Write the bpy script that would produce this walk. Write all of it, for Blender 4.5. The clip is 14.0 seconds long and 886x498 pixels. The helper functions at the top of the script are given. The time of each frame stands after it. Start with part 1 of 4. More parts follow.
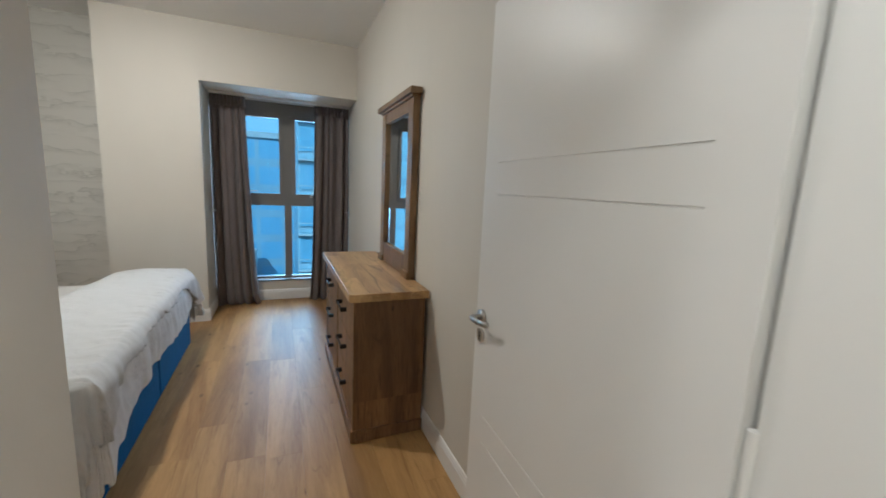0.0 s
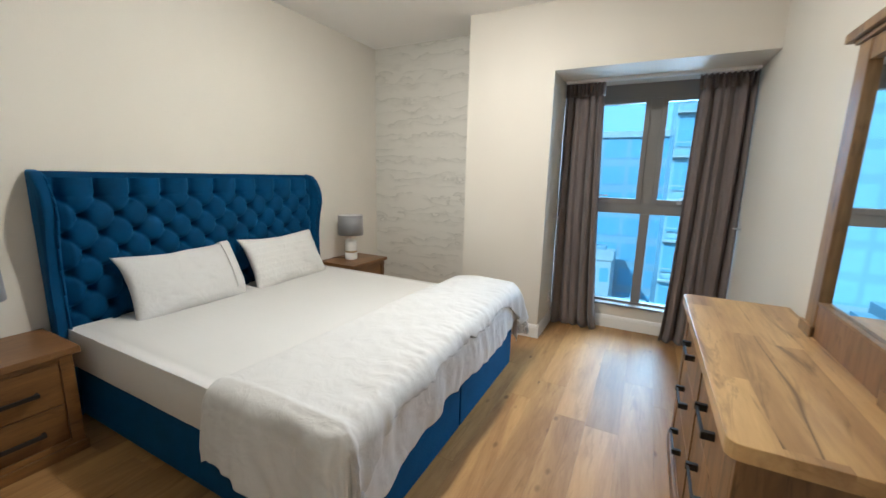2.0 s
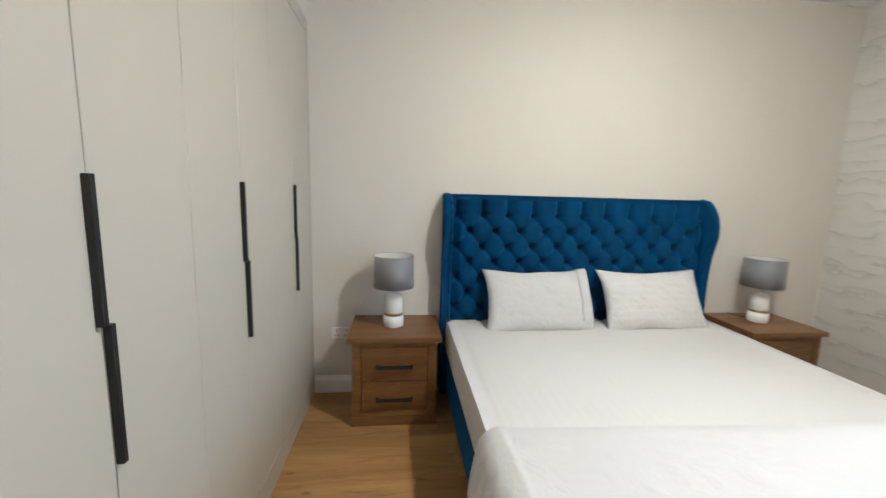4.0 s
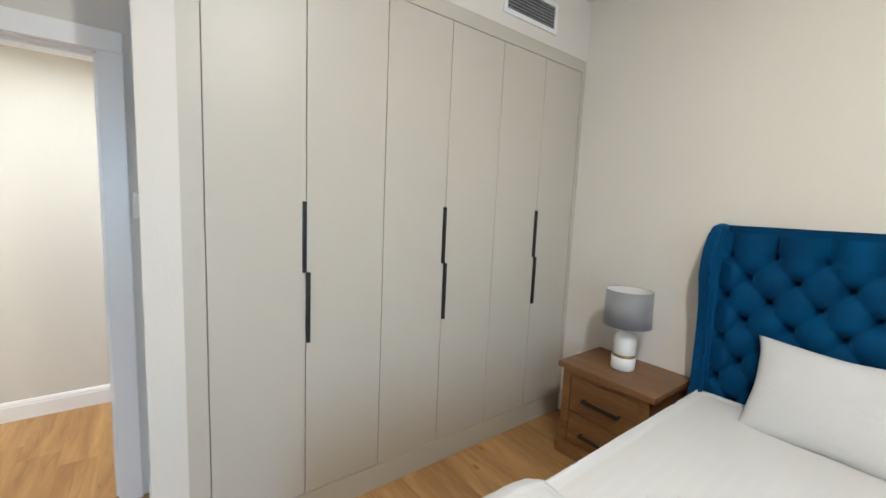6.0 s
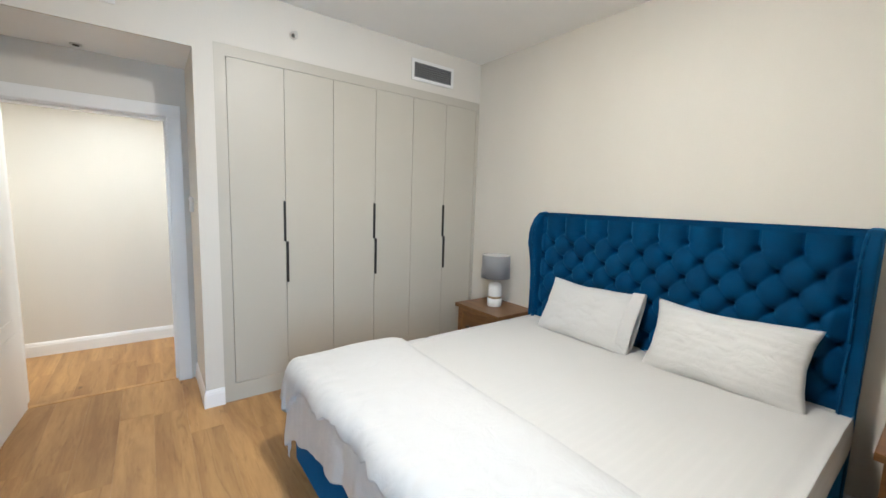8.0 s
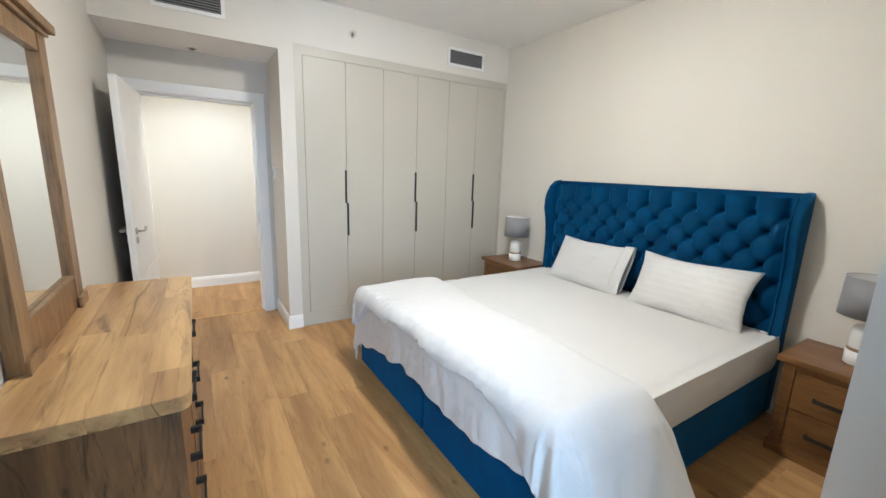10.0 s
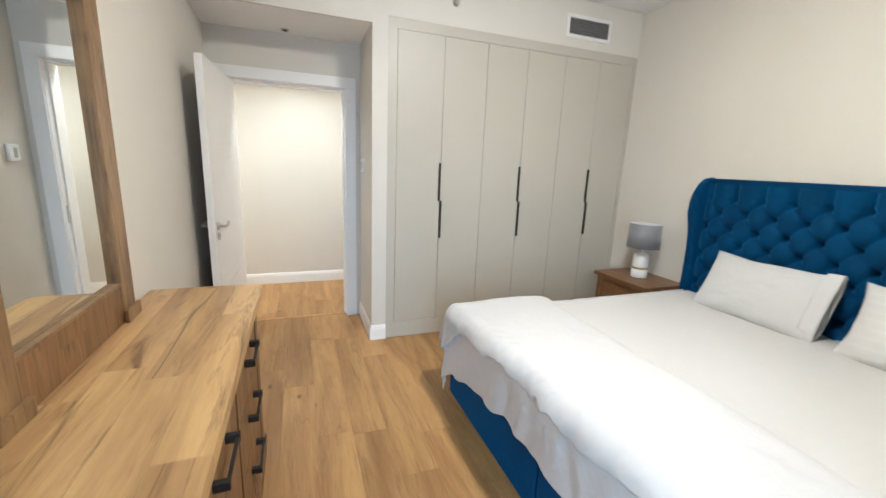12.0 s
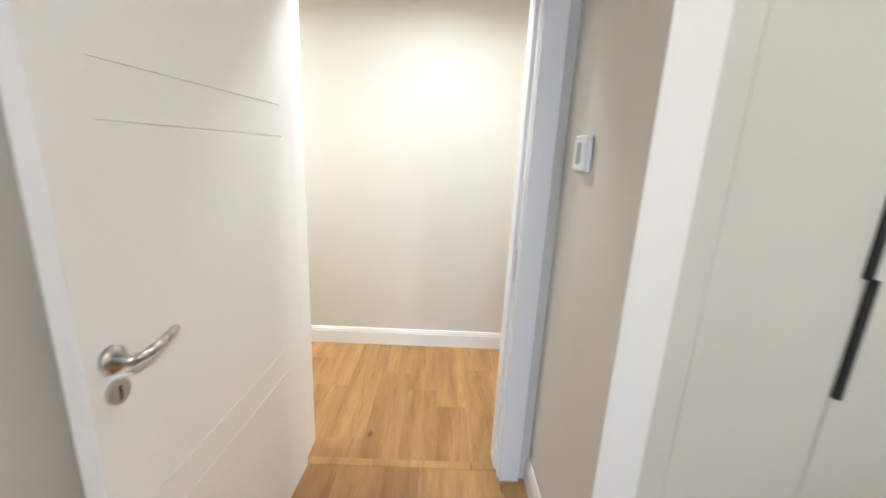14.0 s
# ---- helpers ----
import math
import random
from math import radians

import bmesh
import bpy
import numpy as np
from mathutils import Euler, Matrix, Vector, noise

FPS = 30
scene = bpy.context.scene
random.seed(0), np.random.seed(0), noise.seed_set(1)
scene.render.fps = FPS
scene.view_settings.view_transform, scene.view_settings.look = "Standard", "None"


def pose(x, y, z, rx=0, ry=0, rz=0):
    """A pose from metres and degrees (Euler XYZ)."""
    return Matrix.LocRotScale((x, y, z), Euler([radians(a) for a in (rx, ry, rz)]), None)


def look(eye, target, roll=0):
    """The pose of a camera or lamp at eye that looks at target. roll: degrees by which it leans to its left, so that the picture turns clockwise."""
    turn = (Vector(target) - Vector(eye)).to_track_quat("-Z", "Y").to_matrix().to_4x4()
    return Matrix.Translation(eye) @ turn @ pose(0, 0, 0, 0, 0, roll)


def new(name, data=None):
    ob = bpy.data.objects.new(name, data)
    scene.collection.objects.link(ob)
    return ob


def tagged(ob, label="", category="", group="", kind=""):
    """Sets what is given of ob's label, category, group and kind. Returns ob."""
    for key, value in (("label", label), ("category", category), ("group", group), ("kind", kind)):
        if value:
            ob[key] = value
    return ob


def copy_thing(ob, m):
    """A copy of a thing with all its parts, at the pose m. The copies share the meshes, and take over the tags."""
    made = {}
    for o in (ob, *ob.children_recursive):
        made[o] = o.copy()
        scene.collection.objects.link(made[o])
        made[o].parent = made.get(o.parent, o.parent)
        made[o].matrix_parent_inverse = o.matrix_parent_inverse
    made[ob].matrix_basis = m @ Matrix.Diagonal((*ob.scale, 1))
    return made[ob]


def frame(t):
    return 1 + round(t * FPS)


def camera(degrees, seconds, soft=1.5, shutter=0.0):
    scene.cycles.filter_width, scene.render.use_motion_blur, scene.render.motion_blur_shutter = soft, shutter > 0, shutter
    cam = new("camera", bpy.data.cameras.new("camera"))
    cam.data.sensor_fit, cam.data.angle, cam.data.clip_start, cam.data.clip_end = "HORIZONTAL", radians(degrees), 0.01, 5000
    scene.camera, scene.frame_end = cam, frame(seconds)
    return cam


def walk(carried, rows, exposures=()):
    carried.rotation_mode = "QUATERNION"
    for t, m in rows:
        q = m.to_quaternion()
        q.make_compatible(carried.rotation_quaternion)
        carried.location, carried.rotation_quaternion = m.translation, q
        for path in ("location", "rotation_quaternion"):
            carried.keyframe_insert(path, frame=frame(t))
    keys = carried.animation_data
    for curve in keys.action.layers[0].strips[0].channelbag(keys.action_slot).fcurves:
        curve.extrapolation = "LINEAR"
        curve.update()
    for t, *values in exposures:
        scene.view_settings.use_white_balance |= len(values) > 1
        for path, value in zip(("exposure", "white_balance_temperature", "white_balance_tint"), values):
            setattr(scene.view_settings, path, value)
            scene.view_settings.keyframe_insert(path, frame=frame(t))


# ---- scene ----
cam = camera(97.1, 14.0, 1.5, 0.25)
PATH = [
    (0, (0.068, -0.041, 1.513), (0.835, 1.781, 1.207), 2.7),
    (0.5, (0.176, 0.237, 1.511), (0.451, 2.19, 1.191), 2.6),
    (1, (0.207, 0.48, 1.541), (-0.079, 2.435, 1.223), 1.7),
    (1.5, (0.221, 0.719, 1.551), (-0.419, 2.583, 1.211), 1.2),
    (2, (0.177, 0.98, 1.532), (-0.724, 2.728, 1.165), 1.3),
    (2.5, (0.177, 1.194, 1.514), (-1.013, 2.756, 1.132), 0.7),
    (3, (0.151, 1.404, 1.512), (-1.431, 2.572, 1.147), 0.4),
    (3.5, (0.121, 1.452, 1.519), (-1.707, 2.197, 1.195), 0.7),
    (4, (-0.054, 1.558, 1.523), (-2.021, 1.777, 1.233), 1.6),
    (6.5, (-0.367, 3.096, 1.572), (-1.453, 1.431, 1.353), 2.5),
    (7, (-0.321, 3.513, 1.59), (-1.556, 1.951, 1.402), 2.8),
    (9.5, (0.329, 4.674, 1.548), (-0.752, 3.029, 1.193), 0.8),
    (10, (0.357, 4.76, 1.577), (-0.696, 3.106, 1.181), 2.0),
    (10.5, (0.357, 4.772, 1.578), (-0.676, 3.112, 1.154), 2.5),
    (11, (0.354, 4.722, 1.556), (-0.634, 3.034, 1.141), 2.7),
    (11.5, (0.329, 4.552, 1.494), (-0.543, 2.794, 1.107), 2.2),
    (12, (0.225, 4.14, 1.529), (-0.461, 2.309, 1.108), 2.4),
    (12.5, (0.142, 3.714, 1.507), (-0.314, 1.812, 1.088), 2.4),
    (13, (0.067, 3.134, 1.532), (-0.168, 1.199, 1.081), 2.0),
    (13.5, (0.046, 2.542, 1.492), (-0.042, 0.595, 1.041), 1.9),
    (14, (0.124, 1.837, 1.475), (0.1, -0.105, 0.993), 2.7),
]
EXPOSURES = [(0.0, -0.52, 5250, 5), (0.5, -0.20, 5300, 5), (1.0, -0.02, 5250, 5), (1.8, 0.10, 5350, 5), (2.5, 0.13, 5350, 5), (3.0, 0.16, 5350, 5), (4.0, 0.26, 5250, 6), (6.5, 0.23, 5250, 6), (9.5, 0.27, 5200, 6), (11.0, 0.35, 5200, 6), (12.0, 0.34, 5300, 6), (13.0, 0.32, 5350, 6), (13.5, 0.38, 5200, 6), (14.0, 0.42, 5200, 6)]
walk(cam, [(t, look(eye, target, roll)) for t, eye, target, roll in PATH], EXPOSURES)

# ---- world and light ----
world = bpy.data.worlds.new("world")
scene.world = world
world.use_nodes = True
wn = world.node_tree
sky = wn.nodes.new("ShaderNodeTexSky")
sky.sky_type, sky.sun_disc = "NISHITA", False
sky.dust_density = 3.0
sky.sun_elevation, sky.sun_rotation = radians(38), radians(150)
wn.links.new(sky.outputs[0], wn.nodes["Background"].inputs[0])
wn.nodes["Background"].inputs[1].default_value = 0.15
sun = new("sun", bpy.data.lights.new("sun", "SUN"))
sun.data.energy, sun.data.angle, sun.data.color = 4.5, radians(0.6), (1, 0.95, 0.88)
sun.rotation_euler = (radians(52), 0, radians(-30))

WARM = (1.0, 0.845, 0.66)


def area_lamp(name, m, power, color, size, size_y=None, spread=180):
    ob = new(name, bpy.data.lights.new(name, "AREA"))
    ob.data.shape = "RECTANGLE" if size_y else "DISK"
    ob.data.size, ob.data.energy, ob.data.color = size, power, color
    if size_y:
        ob.data.size_y = size_y
    ob.data.spread = radians(spread)
    ob.matrix_world = m
    return ob


HHALL = 2.47
# Outer two hall lights are unseen, added to spread brightness along the hall.
LAMPS = [(-1.0, 3.0, 3.0, 43, 180), (-1.25, -0.3, HHALL, 19, 170), (0.2, -0.2, HHALL, 12, 170), (1.75, -0.3, HHALL, 19, 170)]
for lx, ly, lz, lp, ls in LAMPS:
    area_lamp("ceiling_light_bulb", pose(lx, ly, lz - 0.02), lp, WARM if ly > 0 else (1.0, 0.89, 0.73), 0.15, spread=ls)
dome = new("ceiling_light_glow", bpy.data.lights.new("ceiling_light_glow", "POINT"))
dome.data.energy, dome.data.color, dome.data.shadow_soft_size = 44, WARM, 0.05
dome.matrix_world = pose(-1.0, 3.0, 2.93)
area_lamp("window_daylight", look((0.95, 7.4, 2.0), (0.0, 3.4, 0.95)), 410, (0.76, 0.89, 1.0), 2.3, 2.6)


# ---- materials ----
def nodes(name, rough=0.5, metal=0.0):
    m = bpy.data.materials.new(name)
    m.use_nodes = True
    nt = m.node_tree
    b = nt.nodes["Principled BSDF"]
    b.inputs["Roughness"].default_value = rough
    b.inputs["Metallic"].default_value = metal
    return m, nt, b


def add(nt, kind, **kw):
    n = nt.nodes.new(kind)
    for k, v in kw.items():
        n.inputs[k].default_value = v
    return n


def coords(nt, scale=(1, 1, 1), shift=0.0):
    tc = nt.nodes.new("ShaderNodeTexCoord")
    mp = nt.nodes.new("ShaderNodeMapping")
    mp.inputs["Scale"].default_value = scale
    nt.links.new(tc.outputs["Object"], mp.inputs["Vector"])
    if shift:
        oi = nt.nodes.new("ShaderNodeObjectInfo")
        vm = nt.nodes.new("ShaderNodeVectorMath")
        vm.operation = "SCALE"
        cb = nt.nodes.new("ShaderNodeCombineXYZ")
        for i in range(3):
            nt.links.new(oi.outputs["Random"], cb.inputs[i])
        nt.links.new(cb.outputs[0], vm.inputs[0])
        vm.inputs["Scale"].default_value = shift
        nt.links.new(vm.outputs[0], mp.inputs["Location"])
    return mp.outputs[0]


def noise_tex(nt, vec, scale, detail=4.0, rough=0.55, dist=0.0):
    n = nt.nodes.new("ShaderNodeTexNoise")
    n.inputs["Scale"].default_value, n.inputs["Detail"].default_value = scale, detail
    n.inputs["Roughness"].default_value, n.inputs["Distortion"].default_value = rough, dist
    nt.links.new(vec, n.inputs["Vector"])
    return n.outputs["Fac"]


def ramp(nt, fac, stops):
    r = nt.nodes.new("ShaderNodeValToRGB")
    nt.links.new(fac, r.inputs[0])
    while len(r.color_ramp.elements) < len(stops):
        r.color_ramp.elements.new(0.5)
    for e, (p, c) in zip(r.color_ramp.elements, stops):
        e.position = p
        e.color = (*c, 1) if len(c) == 3 else c
    return r.outputs["Color"]


def mix(nt, a, b, fac, mode="MIX"):
    n = nt.nodes.new("ShaderNodeMix")
    n.data_type, n.blend_type = "RGBA", mode
    for sock, v in ((n.inputs[6], a), (n.inputs[7], b), (n.inputs[0], fac)):
        if isinstance(v, (int, float)):
            sock.default_value = v
        elif isinstance(v, tuple):
            sock.default_value = (*v, 1)
        else:
            nt.links.new(v, sock)
    return n.outputs[2]


def bump(nt, b, height, strength=0.2, dist=0.01):
    n = nt.nodes.new("ShaderNodeBump")
    n.inputs["Strength"].default_value, n.inputs["Distance"].default_value = strength, dist
    nt.links.new(height, n.inputs["Height"])
    nt.links.new(n.outputs[0], b.inputs["Normal"])


def math_node(nt, op, a, b=0.0, c=0.0):
    n = nt.nodes.new("ShaderNodeMath")
    n.operation = op
    for i, v in enumerate((a, b, c)):
        if isinstance(v, (int, float)):
            n.inputs[i].default_value = v
        else:
            nt.links.new(v, n.inputs[i])
    return n.outputs[0]


def painted(name, color, rough=0.5, grain=200, amount=0.12, mottle=0.04, stretch=(1, 1, 1)):
    m, nt, b = nodes(name, rough)
    v = coords(nt, stretch)
    n1 = noise_tex(nt, v, grain, 3)
    n2 = noise_tex(nt, v, 1.7, 4)
    c2 = tuple(x * (1 - mottle * 2) for x in color)
    c = ramp(nt, n2, [(0.3, c2), (0.7, color)])
    nt.links.new(c, b.inputs["Base Color"])
    bump(nt, b, n1, amount, 0.002)
    return m


def wood(name, light, mid, dark, along="y", rough=0.4, shift=0.0, strips=0.0, knots=1.0, grain=1.0, vary=0.25, streaks=0.7, cracks=0.0, pores=0.72, thr=0.54):
    """Oak: long grain, dark streaks, knots; strips: width of glued boards in metres."""
    m, nt, b = nodes(name, rough)
    s = {"x": (1, 9, 9), "y": (9, 1, 9), "z": (9, 9, 1)}[along]
    v = coords(nt, s, shift)
    if strips:
        tc = coords(nt)
        sp = nt.nodes.new("ShaderNodeSeparateXYZ")
        nt.links.new(tc, sp.inputs[0])
        ax = {"x": ("Y", "X"), "y": ("X", "Y"), "z": ("Y", "Z")}[along]
        row = math_node(nt, "FLOOR", math_node(nt, "DIVIDE", sp.outputs[ax[0]], strips))
        wn1 = nt.nodes.new("ShaderNodeTexWhiteNoise")
        wn1.noise_dimensions = "1D"
        nt.links.new(row, wn1.inputs["W"])
        col = math_node(nt, "FLOOR", math_node(nt, "ADD", math_node(nt, "DIVIDE", sp.outputs[ax[1]], strips * 7), math_node(nt, "MULTIPLY", wn1.outputs["Value"], 5)))
        wn2 = nt.nodes.new("ShaderNodeTexWhiteNoise")
        wn2.noise_dimensions = "2D"
        cb = nt.nodes.new("ShaderNodeCombineXYZ")
        nt.links.new(row, cb.inputs[0])
        nt.links.new(col, cb.inputs[1])
        nt.links.new(cb.outputs[0], wn2.inputs["Vector"])
        board = wn2.outputs["Value"]
        va = nt.nodes.new("ShaderNodeVectorMath")
        sc = nt.nodes.new("ShaderNodeVectorMath")
        sc.operation = "SCALE"
        nt.links.new(wn2.outputs["Color"], sc.inputs[0])
        sc.inputs["Scale"].default_value = 30
        nt.links.new(v, va.inputs[0])
        nt.links.new(sc.outputs[0], va.inputs[1])
        v = va.outputs[0]
    else:
        oi = nt.nodes.new("ShaderNodeObjectInfo")
        board = oi.outputs["Random"]
    big = noise_tex(nt, v, 0.9 * grain, 5, 0.6, 0.8)
    fine = noise_tex(nt, v, 9 * grain, 4, 0.7, 0.3)
    streak = noise_tex(nt, v, 2.3 * grain, 6, 0.7, 1.6)
    c = ramp(nt, big, [(0.32, mid), (0.62, light)])
    c = mix(nt, c, dark, math_node(nt, "MULTIPLY", ramp(nt, streak, [(thr, (0, 0, 0)), (thr + 0.14, (1, 1, 1))]), streaks))
    c = mix(nt, c, ramp(nt, fine, [(0.3, (pores, pores * 0.96, pores * 0.90)), (0.65, (1.04, 1.04, 1.04))]), 0.8, "MULTIPLY")
    if cracks:
        cv = noise_tex(nt, v, 0.8 * grain, 2, 0.4, 0.25)
        line = ramp(nt, cv, [(0.490, (0, 0, 0)), (0.499, (1, 1, 1)), (0.508, (0, 0, 0))])
        where = ramp(nt, noise_tex(nt, v, 0.7 * grain, 2, 0.5), [(0.46, (0, 0, 0)), (0.60, (1, 1, 1))])
        c = mix(nt, c, tuple(q * 0.7 for q in dark), math_node(nt, "MULTIPLY", math_node(nt, "MULTIPLY", line, where), cracks))
    if knots:
        vo = nt.nodes.new("ShaderNodeTexVoronoi")
        mp = nt.nodes.new("ShaderNodeMapping")
        k = {"x": (1.0, 0.22, 0.22), "y": (0.22, 1.0, 0.22), "z": (0.22, 0.22, 1.0)}[along]
        mp.inputs["Scale"].default_value = tuple(q * 3.6 * grain for q in k)
        nt.links.new(v, mp.inputs["Vector"])
        nt.links.new(mp.outputs[0], vo.inputs["Vector"])
        vo.inputs["Scale"].default_value = 1.0
        kn = ramp(nt, vo.outputs["Distance"], [(0.03, (1, 1, 1)), (0.10, (0, 0, 0))])
        c = mix(nt, c, tuple(q * 0.5 for q in dark), math_node(nt, "MULTIPLY", kn, 0.75 * knots))
    tint = math_node(nt, "ADD", math_node(nt, "MULTIPLY", board, vary), 1.0 - vary * 0.6)
    g = nt.nodes.new("ShaderNodeCombineColor")
    for i in range(3):
        nt.links.new(tint, g.inputs[i])
    c = mix(nt, c, g.outputs[0], 1.0, "MULTIPLY")
    nt.links.new(c, b.inputs["Base Color"])
    bump(nt, b, fine, 0.12, 0.002)
    return m


def fabric(name, color, rough=0.9, weave=900, sheen=0.3, mottle=0.1, stripes=0.0, stripe_axis=0, lean=1.0, wrinkle=0.0):
    m, nt, b = nodes(name, rough)
    v = coords(nt)
    n1 = noise_tex(nt, v, weave, 2)
    n2 = noise_tex(nt, v, 6, 5, 0.6)
    c = ramp(nt, n2, [(0.3, tuple(x * (1 - mottle) for x in color)), (0.7, color)])
    if stripes:
        sp = nt.nodes.new("ShaderNodeSeparateXYZ")
        nt.links.new(v, sp.inputs[0])
        across = math_node(nt, "ADD", sp.outputs[stripe_axis], math_node(nt, "MULTIPLY", sp.outputs[2], lean))
        w = math_node(nt, "SINE", math_node(nt, "MULTIPLY", across, 2 * math.pi / stripes))
        st = ramp(nt, w, [(0.42, (0.955, 0.955, 0.955)), (0.58, (1, 1, 1))])
        rg = ramp(nt, w, [(0.42, (0.45, 0.45, 0.45)), (0.58, (0.85, 0.85, 0.85))])
        nt.links.new(rg, b.inputs["Roughness"])
        c = mix(nt, c, st, 1.0, "MULTIPLY")
    nt.links.new(c, b.inputs["Base Color"])
    b.inputs["Sheen Weight"].default_value = sheen
    bump(nt, b, n1, 0.25, 0.001)
    if wrinkle:
        fine = b.inputs["Normal"].links[0].from_node
        soft = noise_tex(nt, v, 9.0, 6, 0.6, 0.9)
        n = nt.nodes.new("ShaderNodeBump")
        n.inputs["Strength"].default_value, n.inputs["Distance"].default_value = wrinkle, 0.02
        nt.links.new(soft, n.inputs["Height"])
        nt.links.new(n.outputs[0], fine.inputs["Normal"])
    return m


WALLC = (0.66, 0.625, 0.56)
M_WALL = painted("wallpaper_cream", WALLC, 0.62, 90, 0.25, 0.02, (1, 1, 0.35))
M_CEIL = painted("ceiling_paint", (0.86, 0.85, 0.83), 0.85, 150, 0.1, 0.01)
M_WHITE = painted("white_satin_paint", (0.80, 0.785, 0.76), 0.38, 60, 0.04, 0.01)
M_TRIM = painted("white_gloss_paint", (0.82, 0.81, 0.79), 0.3, 60, 0.04, 0.01)
M_WARD = painted("greige_lacquer", (0.475, 0.443, 0.372), 0.42, 80, 0.03, 0.015)
M_GAP = painted("dark_gap", (0.03, 0.028, 0.025), 0.9, 50, 0.05)
M_FLOOR = wood("oak_floor", (0.46, 0.275, 0.108), (0.28, 0.148, 0.055), (0.17, 0.08, 0.03), "y", 0.42, 37.0, 0.0, 1.0, 0.7, 0.22, 0.42, 0.35, 0.88)
M_FLOOR.node_tree.nodes["Principled BSDF"].inputs["Specular IOR Level"].default_value = 0.30
M_SUB = painted("underlay", (0.12, 0.07, 0.035), 0.9)
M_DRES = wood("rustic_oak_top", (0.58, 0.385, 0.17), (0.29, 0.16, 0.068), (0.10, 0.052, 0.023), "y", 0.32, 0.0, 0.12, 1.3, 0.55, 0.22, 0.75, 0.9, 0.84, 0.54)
# Same oak as the top; the sides' shade is painted in as darker tones.
M_DRES_SHADED = wood("rustic_oak_shaded", (0.27, 0.145, 0.060), (0.125, 0.065, 0.028), (0.024, 0.014, 0.009), "z", 0.42, 5.0, 0.14, 1.0, 1.1, 0.25, 0.8, 0.5)
M_MIRW = wood("rustic_oak_frame", (0.31, 0.19, 0.085), (0.17, 0.096, 0.042), (0.06, 0.033, 0.018), "z", 0.42, 5.0, 0.0, 0.5, 1.0, 0.2)
M_NIGHT = wood("brown_oak_top", (0.215, 0.105, 0.036), (0.135, 0.061, 0.020), (0.075, 0.033, 0.013), "y", 0.38, 9.0, 0.0, 0.6, 1.0, 0.15)
M_NIGHTV = wood("brown_oak_front", (0.22, 0.108, 0.034), (0.14, 0.064, 0.021), (0.075, 0.033, 0.013), "y", 0.42, 9.0, 0.0, 0.6, 1.0, 0.2)
M_VELVET = fabric("blue_velvet", (0.002, 0.049, 0.140), 0.8, 1200, 0.0, 0.35)
_b = M_VELVET.node_tree.nodes["Principled BSDF"]
_b.inputs["Specular IOR Level"].default_value = 0.15
_b.inputs["Sheen Weight"].default_value, _b.inputs["Sheen Roughness"].default_value = 0.6, 0.35
_b.inputs["Sheen Tint"].default_value = (0.05, 0.28, 0.62, 1)
M_LINEN = fabric("white_cotton", (0.57, 0.566, 0.562), 0.9, 1400, 0.15, 0.02, wrinkle=0.4)
M_SATIN = fabric("white_striped_cotton", (0.62, 0.61, 0.595), 0.7, 1400, 0.15, 0.02, 0.05, 1)
M_SATINP = fabric("white_striped_pillowcase", (0.63, 0.62, 0.605), 0.75, 1400, 0.15, 0.02, 0.05, 2, 0.0, 0.6)
M_SATINX = fabric("white_striped_cover", (0.63, 0.62, 0.61), 0.75, 1400, 0.15, 0.02, 0.05, 1, 1.0, 0.4)
M_CURT = fabric("brown_grey_curtain", (0.16, 0.132, 0.127), 0.85, 700, 0.2, 0.15)
M_SHADE = fabric("grey_lampshade", (0.20, 0.20, 0.21), 0.6, 900, 0.3, 0.05)
M_SHADEIN = painted("shade_lining", (0.75, 0.74, 0.72), 0.5)
M_CERAMIC = painted("white_ceramic", (0.80, 0.79, 0.76), 0.25, 40, 0.03)
M_BRASS = nodes("brushed_brass", 0.35, 1.0)[0]
M_BRASS.node_tree.nodes["Principled BSDF"].inputs["Base Color"].default_value = (0.42, 0.30, 0.16, 1)
M_STEEL = nodes("satin_steel", 0.28, 1.0)[0]
M_STEEL.node_tree.nodes["Principled BSDF"].inputs["Base Color"].default_value = (0.55, 0.53, 0.50, 1)
M_BLACK = painted("black_metal", (0.008, 0.008, 0.008), 0.5, 100, 0.05)
M_FRAME = painted("bronze_aluminium", (0.20, 0.19, 0.18), 0.42, 80, 0.03)
M_PLASTIC = painted("white_plastic", (0.78, 0.77, 0.75), 0.35, 30, 0.02)
M_GREY = painted("grey_enamel", (0.32, 0.32, 0.32), 0.5)
M_SCREEN = painted("grey_display", (0.35, 0.36, 0.34), 0.3, 30, 0.02)
M_MIRROR = nodes("mirror_glass", 0.01, 1.0)[0]
M_MIRROR.node_tree.nodes["Principled BSDF"].inputs["Base Color"].default_value = (0.86, 0.89, 0.88, 1)
M_LIT = bpy.data.materials.new("lamp_diffuser")
M_LIT.use_nodes = True
_b = M_LIT.node_tree.nodes["Principled BSDF"]
_b.inputs["Base Color"].default_value = (0.8, 0.8, 0.8, 1)
_b.inputs["Emission Color"].default_value = (1.0, 0.85, 0.66, 1)
_b.inputs["Emission Strength"].default_value = 6

